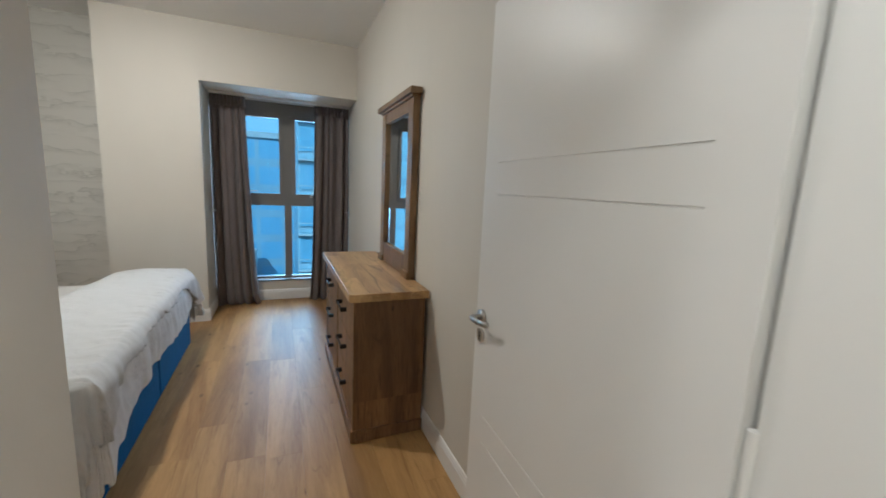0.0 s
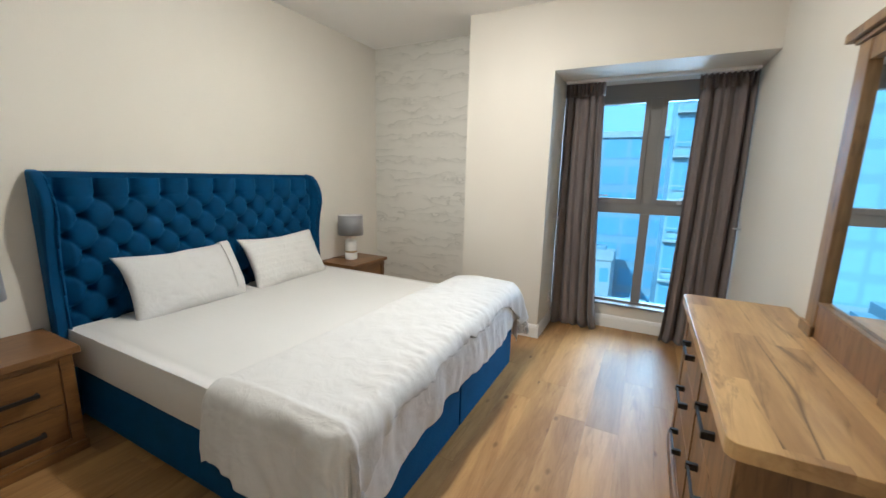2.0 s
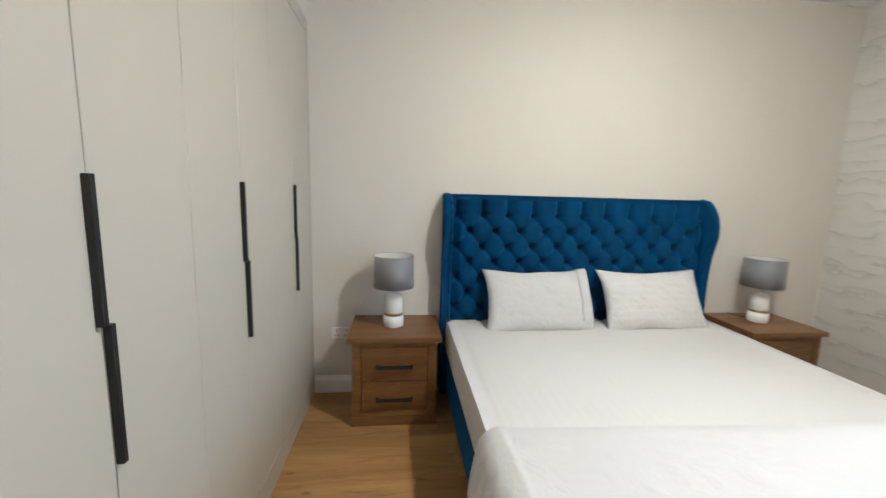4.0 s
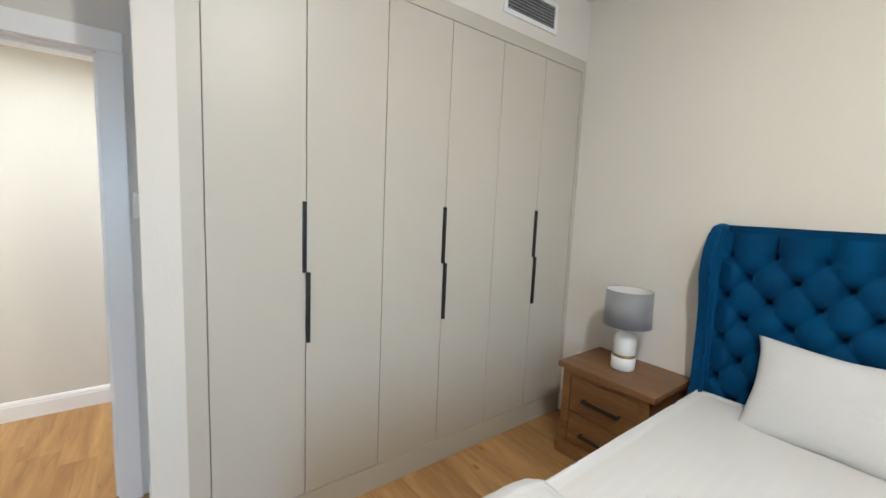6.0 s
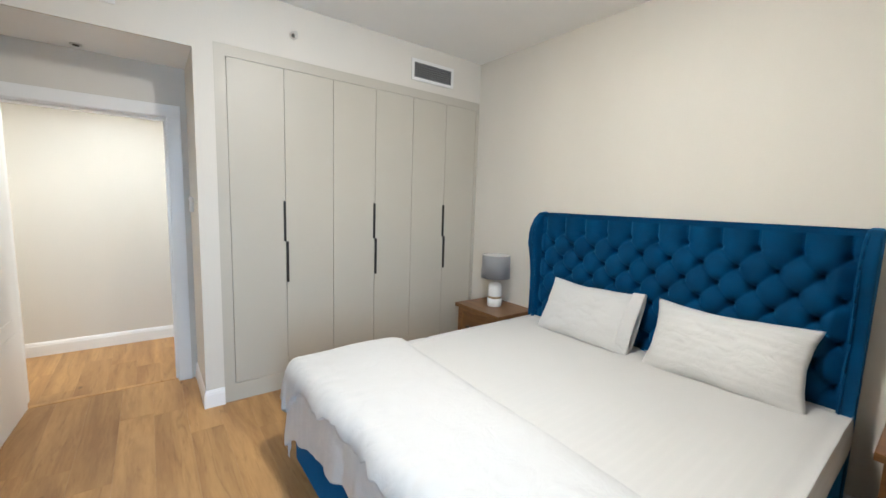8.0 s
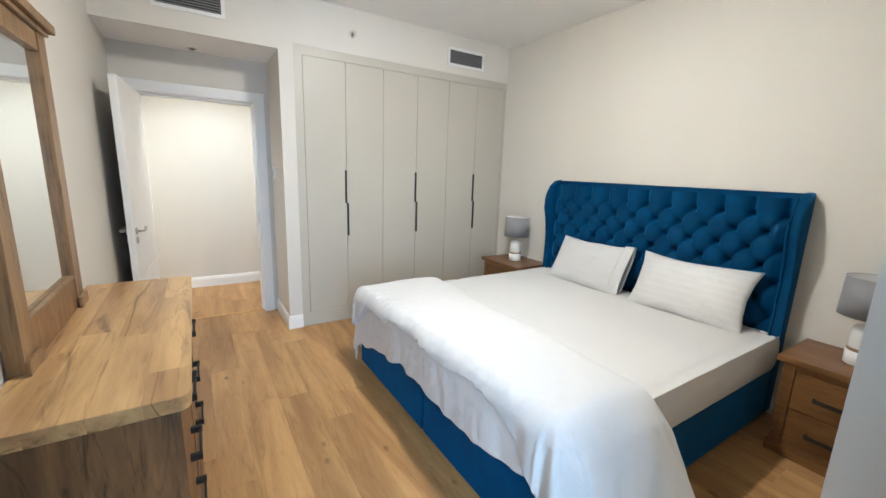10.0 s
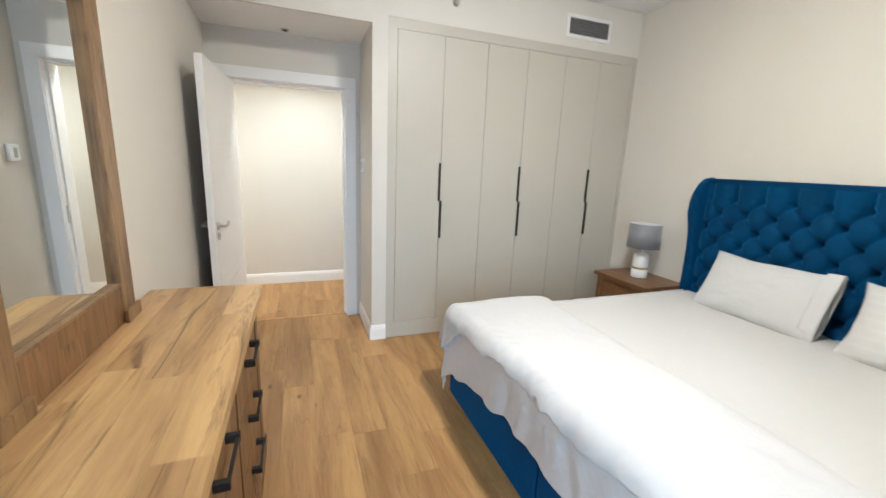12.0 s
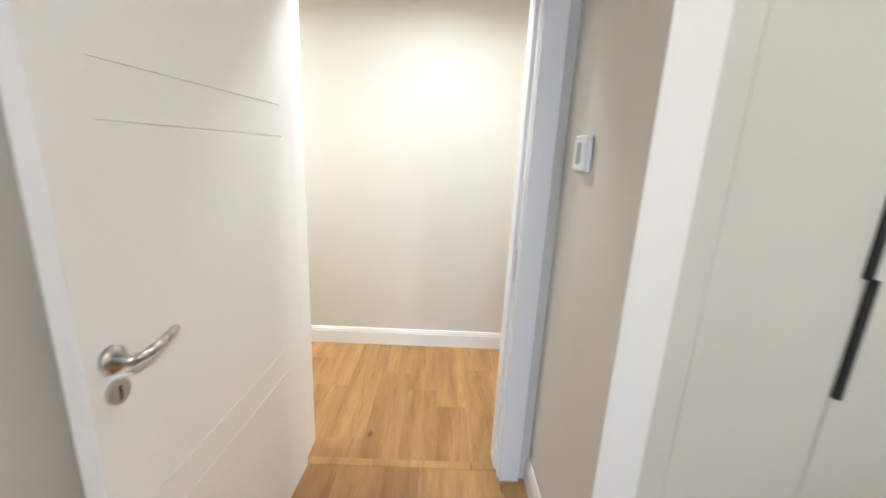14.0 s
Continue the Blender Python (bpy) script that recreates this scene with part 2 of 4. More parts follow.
M_GLASS = bpy.data.materials.new("blue_tinted_glass")
M_GLASS.use_nodes = True
_n = M_GLASS.node_tree
_n.nodes.remove(_n.nodes["Principled BSDF"])
_t = add(_n, "ShaderNodeBsdfTransparent", Color=(0.60, 0.82, 0.93, 1))
_g = _n.nodes.new("ShaderNodeBsdfGlossy")
_g.inputs["Roughness"].default_value = 0.02
_f = _n.nodes.new("ShaderNodeFresnel")
_f.inputs[0].default_value = 1.45
_m = _n.nodes.new("ShaderNodeMixShader")
_n.links.new(_f.outputs[0], _m.inputs[0])
_n.links.new(_t.outputs[0], _m.inputs[1])
_n.links.new(_g.outputs[0], _m.inputs[2])
_n.links.new(_m.outputs[0], _n.nodes["Material Output"].inputs[0])

# wallpaper with torn horizontal waves
M_WAVE, _n, _b = nodes("wave_wallpaper", 0.6)
_v = coords(_n)
_s = _n.nodes.new("ShaderNodeSeparateXYZ")
_n.links.new(_v, _s.inputs[0])


def ridge_layer(shift, per_metre):
    """Rows of torn ridges: a dark edge with a shade that fades downwards, broken here and there."""
    q = coords(_n, (1.0, 1.0, 2.2))
    mp = _n.nodes.new("ShaderNodeMapping")
    mp.inputs["Location"].default_value = (shift, shift * 2, shift)
    _n.links.new(q, mp.inputs["Vector"])
    hills = noise_tex(_n, mp.outputs[0], 3.6, 2, 0.5)
    torn = noise_tex(_n, mp.outputs[0], 34.0, 5, 0.7)
    ph = math_node(_n, "ADD", math_node(_n, "MULTIPLY", _s.outputs["Z"], per_metre), math_node(_n, "ADD", math_node(_n, "MULTIPLY", hills, 1.7), math_node(_n, "MULTIPLY", torn, 0.30)))
    fr = math_node(_n, "FRACT", math_node(_n, "ADD", ph, shift))
    edge = ramp(_n, fr, [(0.0, (0, 0, 0)), (0.62, (0, 0, 0)), (0.93, (0.35, 0.35, 0.35)), (0.985, (1, 1, 1)), (1.0, (0.2, 0.2, 0.2))])
    here = ramp(_n, noise_tex(_n, mp.outputs[0], 2.6, 2, 0.5), [(0.40, (0.15, 0.15, 0.15)), (0.56, (1, 1, 1))])
    return math_node(_n, "MULTIPLY", edge, here)


_e1, _e2 = ridge_layer(0.0, 7.0), ridge_layer(3.37, 4.4)
_e = math_node(_n, "MAXIMUM", _e1, _e2)
_c = mix(_n, (0.64, 0.625, 0.58), (0.44, 0.43, 0.395), _e)
_n.links.new(_c, _b.inputs["Base Color"])
bump(_n, _b, _e, 0.3, -0.003)


# ---- mesh helpers ----
def box(bm, x0, x1, y0, y1, z0, z1):
    vs = [bm.verts.new((x, y, z)) for x in (x0, x1) for y in (y0, y1) for z in (z0, z1)]
    fs = []
    for q in ((0, 1, 3, 2), (4, 6, 7, 5), (0, 4, 5, 1), (2, 3, 7, 6), (0, 2, 6, 4), (1, 5, 7, 3)):
        fs.append(bm.faces.new([vs[i] for i in q]))
    return vs, fs


def bevel(bm, r, seg=2, edges=None):
    bmesh.ops.bevel(bm, geom=edges or list(bm.edges), offset=r, segments=seg, affect="EDGES", profile=0.6)


def mesh_of(name, bm, material, smooth=False):
    me = bpy.data.meshes.new(name)
    bmesh.ops.recalc_face_normals(bm, faces=list(bm.faces))
    bm.to_mesh(me)
    bm.free()
    me.materials.append(material)
    if smooth:
        for p in me.polygons:
            p.use_smooth = True
    return me


def part(name, bm, material, parent, label="", smooth=False):
    ob = new(name, mesh_of(name, bm, material, smooth))
    ob.parent = parent
    if label:
        ob["label"] = label
    return ob


def boxes(*bs, r=0.0, seg=2):
    bm = bmesh.new()
    for b in bs:
        if r:
            t = bmesh.new()
            box(t, *b)
            bevel(t, r, seg)
            me = bpy.data.meshes.new("tmp")
            t.to_mesh(me)
            t.free()
            bm.from_mesh(me)
            bpy.data.meshes.remove(me)
        else:
            box(bm, *b)
    return bm


def cyl(bm, p0, p1, r0, r1=None, seg=24, caps=True):
    p0, p1 = Vector(p0), Vector(p1)
    r1 = r0 if r1 is None else r1
    d = p1 - p0
    rot = d.to_track_quat("Z", "Y").to_matrix().to_4x4()
    bmesh.ops.create_cone(bm, cap_ends=caps, segments=seg, radius1=r0, radius2=r1, depth=d.length,
                          matrix=Matrix.Translation((p0 + p1) / 2) @ rot)


def lathe(bm, profile, seg=40, centre=(0, 0)):
    rings = []
    for r, z in profile:
        rings.append([bm.verts.new((centre[0] + r * math.cos(2 * math.pi * i / seg), centre[1] + r * math.sin(2 * math.pi * i / seg), z)) for i in range(seg)])
    for a, b in zip(rings, rings[1:]):
        for i in range(seg):
            j = (i + 1) % seg
            bm.faces.new((a[i], a[j], b[j], b[i]))
    return rings


def thing(name, x, y, z, label, category, group=""):
    return tagged(pose_ob(new(name), pose(x, y, z)), label, category, group)


def pose_ob(ob, m):
    ob.matrix_world = m
    return ob


def structure(name, bm, material, label=""):
    return tagged(new(name, mesh_of(name, bm, material)), label, "", "", "structure")


def tube(bm, pts, r, seg=10):
    for a, b in zip(pts, pts[1:]):
        cyl(bm, a, b, r, r, seg)
        bmesh.ops.create_icosphere(bm, subdivisions=2, radius=r, matrix=Matrix.Translation(b))


def grid(bm, nu, nv, f):
    vs = [[bm.verts.new(f(i / nu, j / nv)) for j in range(nv + 1)] for i in range(nu + 1)]
    for i in range(nu):
        for j in range(nv):
            bm.faces.new((vs[i][j], vs[i + 1][j], vs[i + 1][j + 1], vs[i][j + 1]))
    return vs


# ---- plan ----
XL, XR = -2.905, 0.89        # headboard wall, dresser wall
YB = 0.935                   # bulkhead and wardrobe plane
YD = 0.31                    # door wall, room side
YH = -0.955                  # hall wall
XA = -0.338                 # side of the door recess
XW = -0.46                   # start of the wardrobe frame
YP, YN = 4.607, 5.067         # pier front, niche back
XP0, XP1 = -1.458, -0.645    # pier
YS, YG = 5.29, 5.40          # wall under the window, window frame
H, HA, HW, HR = 3.0, 2.545, 2.61, 2.447
DX0, DX1, DH = -0.20, 0.75, 2.157   # door opening

structure("ceiling", boxes((XL - 0.2, XR + 0.2, YB - 0.01, YS + 0.25, H, H + 0.12)), M_CEIL)
structure("ceiling_recess", boxes((XA, XR, YD, YB - 0.02, HA, HA + 0.05)), M_CEIL)
structure("ceiling_hall", boxes((-2.6, 2.6, YH, YD - 0.2, HHALL, HHALL + 0.1)), M_CEIL)
structure("wall_headboard", boxes((XL - 0.2, XL, YB - 0.7, YS + 0.25, 0, H)), M_WALL)
structure("wall_right", boxes((XR, XR + 0.2, YD - 0.2, YS + 0.25, 0, H)), M_WALL)
structure("wall_niche", boxes((XL, XP0, YN, YN + 0.2, 0, H)), M_WAVE, "pale wallpaper with torn wave lines")
structure("wall_pier", boxes((XP0, XP1, YP, YS + 0.25, 0, H), (XP1, XR, YP, YS + 0.25, HR, H)), M_WALL)
structure("wall_under_window", boxes((XP1, XR, YS, YS + 0.25, 0, 0.245)), M_WALL)
structure("wall_door", boxes((XA, DX0 - 0.02, YD - 0.2, YD, 0, HA), (DX1 + 0.02, XR, YD - 0.2, YD, 0, HA), (DX0 - 0.02, DX1 + 0.02, YD - 0.2, YD, DH + 0.02, HA)), M_WALL)
structure("wall_recess_side", boxes((XW, XA, YD - 0.2, YB + 0.003, 0, HA), (XW, XA, YD - 0.2, YB - 0.002, HA, H)), M_WALL)
structure("bulkhead", boxes((XL, XW, YB - 0.25, YB, HW, H), (XA, XR, YB - 0.02, YB, HA, H), (XW, XA, YB, YB + 0.001, HA, H)), M_WALL)
structure("wall_hall_back", boxes((-2.6, 2.6, YH - 0.15, YH, 0, 3.0)), M_WALL)
structure("wall_hall_ends", boxes((-2.75, -2.6, YH, YD, 0, 3.0), (2.6, 2.75, YH, YD, 0, 3.0)), M_WALL)
structure("wall_hall_front", boxes((-2.6, XW, YD - 0.2, YD - 0.1, 0, 3.0), (XR + 0.2, 2.6, YD - 0.2, YD - 0.1, 0, 3.0), (XW, XR + 0.2, YD - 0.2, YD - 0.1, HA, 3.0)), M_WALL)


def skirting(name, x0, y0, x1, y1, nx, ny):
    """Baseboard with a moulded top, from one corner to the next; the normal points into the room."""
    prof = [(0, 0), (0.015, 0), (0.015, 0.098), (0.012, 0.106), (0.012, 0.114), (0.008, 0.122), (0.006, 0.130), (0, 0.132)]
    bm = bmesh.new()
    ends = []
    for x, y in ((x0, y0), (x1, y1)):
        ends.append([bm.verts.new((x + nx * d, y + ny * d, z)) for d, z in prof])
    n = len(prof)
    for i in range(n):
        j = (i + 1) % n
        bm.faces.new((ends[0][i], ends[1][i], ends[1][j], ends[0][j]))
    bm.faces.new(ends[0])
    bm.faces.new(ends[1])
    return structure(name, bm, M_TRIM)


skirting("baseboard", XL, YB, XL, YN, 1, 0)
skirting("baseboard", XL + 0.015, YN, XP0, YN, 0, -1)
skirting("baseboard", XP0, YP, XP1 + 0.015, YP, 0, -1)
skirting("baseboard", XP1, YP, XP1, YS, 1, 0)
skirting("baseboard", XP1 + 0.015, YS, XR - 0.015, YS, 0, -1)
skirting("baseboard", XR, YD, XR, YS, -1, 0)
skirting("baseboard", XA, YD, XA, YB + 0.018, 1, 0)
skirting("baseboard", XW, YB + 0.003, XA, YB + 0.003, 0, 1)
skirting("baseboard", -2.6, YH, 2.6, YH, 0, 1)

# ---- door opening and door ----
frame_ob = tagged(new("door_frame"), "white painted door frame round the bedroom doorway", "door frame", "", "structure")
T = 0.02
part("lining", boxes((DX0 - T, DX0, YD - 0.205, YD + 0.002, 0, DH), (DX1, DX1 + T, YD - 0.205, YD + 0.002, 0, DH), (DX0 - T, DX1 + T, YD - 0.205, YD + 0.002, DH, DH + T)), M_TRIM, frame_ob)
part("door_stop", boxes((DX0, DX0 + 0.014, YD - 0.15, YD - 0.05, 0, DH), (DX1 - 0.034, DX1, YD - 0.20, YD - 0.042, 0, DH), (DX0 + 0.014, DX1 - 0.034, YD - 0.15, YD - 0.05, DH - 0.014, DH)), M_TRIM, frame_ob)
for side, y0, y1 in (("room", YD + 0.002, YD + 0.02), ("hall", YD - 0.223, YD - 0.205)):
    part("architrave", boxes((DX0 - 0.095, DX0 - 0.004, y0, y1, 0, DH + 0.004), (DX1 + 0.004, DX1 + 0.095, y0, y1, 0, DH + 0.004), (DX0 - 0.095, DX1 + 0.095, y0, y1, DH + 0.004, DH + 0.095), r=0.004), M_TRIM, frame_ob)
part("strike_plate", boxes((DX0, DX0 + 0.002, YD - 0.045, YD - 0.02, 0.96, 1.10)), M_STEEL, frame_ob, "steel strike plate")
for z0 in (0.20, 1.06, 1.86):
    hb = boxes((DX1 - 0.0025, DX1, YD - 0.04, YD + 0.004, z0, z0 + 0.115))
    cyl(hb, (DX1 - 0.036, YD - 0.039, z0), (DX1 - 0.036, YD - 0.039, z0 + 0.118), 0.008, seg=12)
    part("hinge", hb, M_TRIM, frame_ob)

door = tagged(new("door_1"), "white painted door standing open with engraved lines", "door", "", "structure")
LW, LT, LH = 0.935, 0.044, 2.125
leaf_pose = pose(0.741, YD - 0.032, 0.006, 0, 0, -3.0)
door.matrix_world = leaf_pose


def groove_leaf():
    bm = bmesh.new()
    box(bm, -LT, 0, 0, LW, 0, LH)
    zs = []
    for z in (0.59, 0.69, 1.495, 1.60):
        zs += [z - 0.0025, z + 0.0025]
    for z in zs:
        bmesh.ops.bisect_plane(bm, geom=list(bm.verts) + list(bm.edges) + list(bm.faces), plane_co=(0, 0, z), plane_no=(0, 0, 1))
    for y in (0.105, 0.83):
        bmesh.ops.bisect_plane(bm, geom=list(bm.verts) + list(bm.edges) + list(bm.faces), plane_co=(0, y, 0), plane_no=(0, 1, 0))
    for sx in (-LT, 0):
        for z in (0.59, 0.69, 1.495, 1.60):
            fs = [f for f in bm.faces if abs(f.calc_center_median().x - sx) < 1e-4 and abs(f.calc_center_median().z - z) < 0.002 and 0.11 < f.calc_center_median().y < 0.82]
            if fs:
                bmesh.ops.recalc_face_normals(bm, faces=list(bm.faces))
                bmesh.ops.inset_region(bm, faces=fs, thickness=0.0006, depth=-0.003, use_even_offset=True)
    return bm


part("leaf", groove_leaf(), M_WHITE, door)
for sx, name in ((-1, "door_handle"), (1, "door_handle")):
    x0 = -LT if sx < 0 else 0.0
    hb = bmesh.new()
    cyl(hb, (x0, LW - 0.055, 1.055), (x0 + sx * 0.012, LW - 0.055, 1.055), 0.026)
    cyl(hb, (x0 + sx * 0.01, LW - 0.055, 1.055), (x0 + sx * 0.05, LW - 0.055, 1.055), 0.010)
    tube(hb, [(x0 + sx * 0.046, LW - 0.055, 1.055), (x0 + sx * 0.052, LW - 0.085, 1.056), (x0 + sx * 0.050, LW - 0.13, 1.060), (x0 + sx * 0.044, LW - 0.172, 1.066)], 0.0095)
    part("door_handle", hb, M_STEEL, door, "satin steel lever handle", True)
    kb = bmesh.new()
    cyl(kb, (x0, LW - 0.055, 0.985), (x0 + sx * 0.010, LW - 0.055, 0.985), 0.025)
    kb2 = part("lock_rose", kb, M_STEEL, door, "satin steel lock rose")
    part("keyhole", boxes((x0 + sx * 0.010 - 0.0005, x0 + sx * 0.010 + 0.0008, LW - 0.0585, LW - 0.0515, 0.968, 0.998)), M_GAP, kb2)
part("lock_plate", boxes((-LT + 0.012, -0.012, LW, LW + 0.0012, 0.95, 1.12)), M_PLASTIC, door, "pale lock plate")

# ---- wardrobe ----
ward = thing("wardrobe", 0, YB - 0.014, 0, "greige lacquered built-in wardrobe with six tall closed doors", "wardrobe")
WX0, WX1, WZ0, WZ1 = -2.865, -0.537, 0.138, 2.530
part("frame", boxes((XL, WX0 - 0.002, -0.02, 0.012, 0, HW), (WX1 + 0.002, XW, -0.02, 0.012, 0, HW), (WX0 - 0.002, WX1 + 0.002, -0.02, 0.012, WZ1 + 0.002, HW), (WX0 - 0.002, WX1 + 0.002, -0.02, 0.012, 0, WZ0 - 0.002)), M_WARD, ward)
part("carcass", boxes((XL, XW, -0.55, -0.53, 0, HW), (XL, XL + 0.02, -0.53, -0.021, 0, HW), (XW - 0.02, XW - 0.002, -0.53, -0.021, 0, HW), (XL + 0.02, XW - 0.02, -0.53, -0.021, HW - 0.02, HW), (WX0 - 0.01, WX1 + 0.01, -0.025, -0.0205, 0.1, HW - 0.03)), M_GAP, ward)
pitch = (WX1 - WX0) / 6
for i in range(6):
    x1 = WX1 - i * pitch
    d = part("door", boxes((x1 - pitch + 0.0015, x1 - 0.0015, -0.012, 0.009, WZ0, WZ1), r=0.0015, seg=1), M_WARD, ward)
    hz = (1.222, 1.540) if i % 2 == 0 else (0.895, 1.222)
    hx0, hx1 = (x1 - pitch + 0.001, x1 - pitch + 0.017) if i % 2 == 0 else (x1 - 0.017, x1 - 0.001)
    part("handle", boxes((hx0, hx1, 0.009, 0.026, hz[0], hz[1]), r=0.002), M_BLACK, d, "long black metal handle")


# ---- vents, detectors, controls ----
def vent(name, x0, x1, z0, z1):
    o = thing(name, (x0 + x1) / 2, YB, z0, "white wall air vent with a fine grid set in the bulkhead", "air vent", "vents on the bulkhead")
    w, h = x1 - x0, z1 - z0
    f = 0.028
    part("frame", boxes((-w / 2, w / 2, 0, 0.010, 0, f), (-w / 2, w / 2, 0, 0.010, h - f, h), (-w / 2, -w / 2 + f, 0, 0.010, f, h - f), (w / 2 - f, w / 2, 0, 0.010, f, h - f)), M_PLASTIC, o)
    part("backing", boxes((-w / 2 + f, w / 2 - f, 0.001, 0.002, f, h - f)), M_GAP, o)
    for k in range(7):
        z = f + (h - 2 * f) * (k + 0.5) / 7
        part("slat", boxes((-w / 2 + f, w / 2 - f, 0.002, 0.009, z - 0.0015, z + 0.0015)), M_GREY, o)
    n = 22
    part("grille_bars", boxes(*[(-w / 2 + f + (w - 2 * f) * (k + 0.5) / n - 0.001, -w / 2 + f + (w - 2 * f) * (k + 0.5) / n + 0.001, 0.0025, 0.0065, f, h - f) for k in range(n)]), M_GREY, o)
    return o


vent("air_vent", -2.538, -2.052, 2.685, 2.875)
vent("air_vent", 0.043, 0.525, 2.685, 2.875)

sp = thing("sprinkler", -1.0, YB, 2.785, "small steel sprinkler head on the bulkhead", "sprinkler")
b1 = bmesh.new()
cyl(b1, (0, 0, 0), (0, 0.006, 0), 0.030)
part("escutcheon", b1, M_STEEL, sp)
b1 = bmesh.new()
cyl(b1, (0, 0.006, 0), (0, 0.05, 0), 0.009)
part("nozzle", b1, M_STEEL, sp)
b1 = bmesh.new()
cyl(b1, (0, 0.05, 0), (0, 0.053, 0), 0.018)
part("deflector", b1, M_STEEL, sp)

sp = thing("ceiling_sensor", 0.28, 0.43, HA, "small dark flush sensor in the low ceiling by the door", "sensor")
b1 = bmesh.new()
cyl(b1, (0, 0, 0), (0, 0, -0.006), 0.034)
part("ring", b1, M_STEEL, sp)
b1 = bmesh.new()
cyl(b1, (0, 0, -0.006), (0, 0, -0.011), 0.018)
part("lens", b1, M_GAP, sp)

th = thing("thermostat", XA, 0.545, 1.49, "white rounded plastic thermostat on the wall by the door", "thermostat")
part("body", boxes((0, 0.024, -0.058, 0.058, -0.058, 0.058), r=0.011, seg=3), M_PLASTIC, th)
part("display", boxes((0.0235, 0.0255, -0.026, 0.012, -0.034, 0.034), r=0.0008), M_SCREEN, th, "small grey display")
part("button", boxes((0.0235, 0.026, 0.026, 0.036, -0.03, 0.03), r=0.001), M_PLASTIC, th)


def plate(name, x, y, z, nx, ny, w, h, label, cat, kind="socket"):
    o = tagged(pose_ob(new(name), pose(x, y, z, 0, 0, math.degrees(math.atan2(ny, nx)))), label, cat)
    part("plate", boxes((0, 0.009, -w / 2, w / 2, -h / 2, h / 2), r=0.002), M_PLASTIC, o)
    if kind == "socket":
        for sy in ((-w / 4, w / 4) if w > 0.1 else (0,)):
            for b in ((0.009, 0.0105, sy - 0.004, sy + 0.004, 0.014, 0.024), (0.009, 0.0105, sy - 0.014, sy - 0.006, -0.02, -0.014), (0.009, 0.0105, sy + 0.006, sy + 0.014, -0.02, -0.014)):
                part("socket_hole", boxes(b), M_GAP, o)
    else:
        part("rocker", boxes((0.009, 0.013, -0.012, 0.012, -0.02, 0.02), r=0.001), M_PLASTIC, o)
    return o


plate("wall_socket", XL, 1.135, 0.465, 1, 0, 0.146, 0.086, "white double wall socket beside the nightstand", "socket")
plate("wall_socket", XP1, 5.02, 0.31, 1, 0, 0.086, 0.086, "white wall socket low beside the curtain", "socket")

# ---- ceiling lights ----
# The fixtures of the two outer hall lights are added with their lamps.
for lx, ly, lz, lp, ls in LAMPS:
    o = thing("ceiling_light", lx, ly, lz, "round flush ceiling light, out of view, switched on", "ceiling light", "ceiling lights")
    b1 = bmesh.new()
    lathe(b1, [(0.10, 0), (0.10, -0.006), (0.085, -0.010), (0.083, -0.004)])
    part("rim", b1, M_TRIM, o, "", True)
    b1 = bmesh.new()
    cyl(b1, (0, 0, -0.001), (0, 0, -0.004), 0.083)
    part("diffuser", b1, M_LIT, o)

# ---- window ----
win = tagged(new("window_1"), "dark aluminium window with four tinted panes", "window", "", "structure")
win.matrix_world = pose(0, YG, 0)
mv0, mv1 = 0.075, 0.25
part("window_frame", boxes((XP1, XR, -0.03, 0.06, 2.305, HR), (XP1, XP1 + 0.07, -0.03, 0.06, 0.25, 2.305), (XR - 0.07, XR, -0.03, 0.06, 0.25, 2.305), (XP1 + 0.07, XR - 0.07, -0.03, 0.06, 0.25, 0.285), r=0.003), M_FRAME, win)
part("transom", boxes((XP1 + 0.07, XR - 0.07, -0.03, 0.06, 1.20, 1.30), r=0.003), M_FRAME, win)
part("mullion", boxes((0.125, 0.21, -0.028, 0.055, 0.285, 1.20), r=0.003), M_FRAME, win)
part("mullion", boxes((0.115, 0.215, -0.028, 0.055, 1.30, 2.305), r=0.003), M_FRAME, win)
for x0, x1 in ((XP1 + 0.07, 0.115), (0.215, XR - 0.07)):
    c = part("casement", boxes((x0, x0 + 0.045, -0.045, 0.03, 1.30, 2.305), (x1 - 0.045, x1, -0.045, 0.03, 1.30, 2.305), (x0 + 0.045, x1 - 0.045, -0.045, 0.03, 1.30, 1.350), (x0 + 0.045, x1 - 0.045, -0.045, 0.03, 2.265, 2.305), r=0.003), M_FRAME, win)
    b1 = boxes(((x0 + x1) / 2 - 0.09, (x0 + x1) / 2 - 0.05, -0.062, -0.045, 1.312, 1.338), r=0.003)
    tube(b1, [((x0 + x1) / 2 - 0.07, -0.06, 1.33), ((x0 + x1) / 2 - 0.06, -0.075, 1.372), ((x0 + x1) / 2 + 0.04, -0.078, 1.378)], 0.006)
    part("window_handle", b1, M_STEEL, c, "small steel window handle")
for x0, x1, z0, z1 in ((XP1 + 0.115, 0.07, 1.35, 2.265), (0.26, XR - 0.115, 1.35, 2.265), (XP1 + 0.07, 0.125, 0.285, 1.20), (0.21, XR - 0.07, 0.285, 1.20)):
    p = part("pane", boxes((x0, x1, 0.01, 0.016, z0, z1)), M_GLASS, win)
    p.visible_shadow = False
part("window_sill", boxes((XP1, XR, -0.13, -0.03, 0.245, 0.262), r=0.002), M_FRAME, win)

part("blind_rail", boxes((XP1 + 0.02, XR - 0.02, -0.36, -0.29, HR - 0.022, HR)), M_PLASTIC, win, "slim white curtain track")


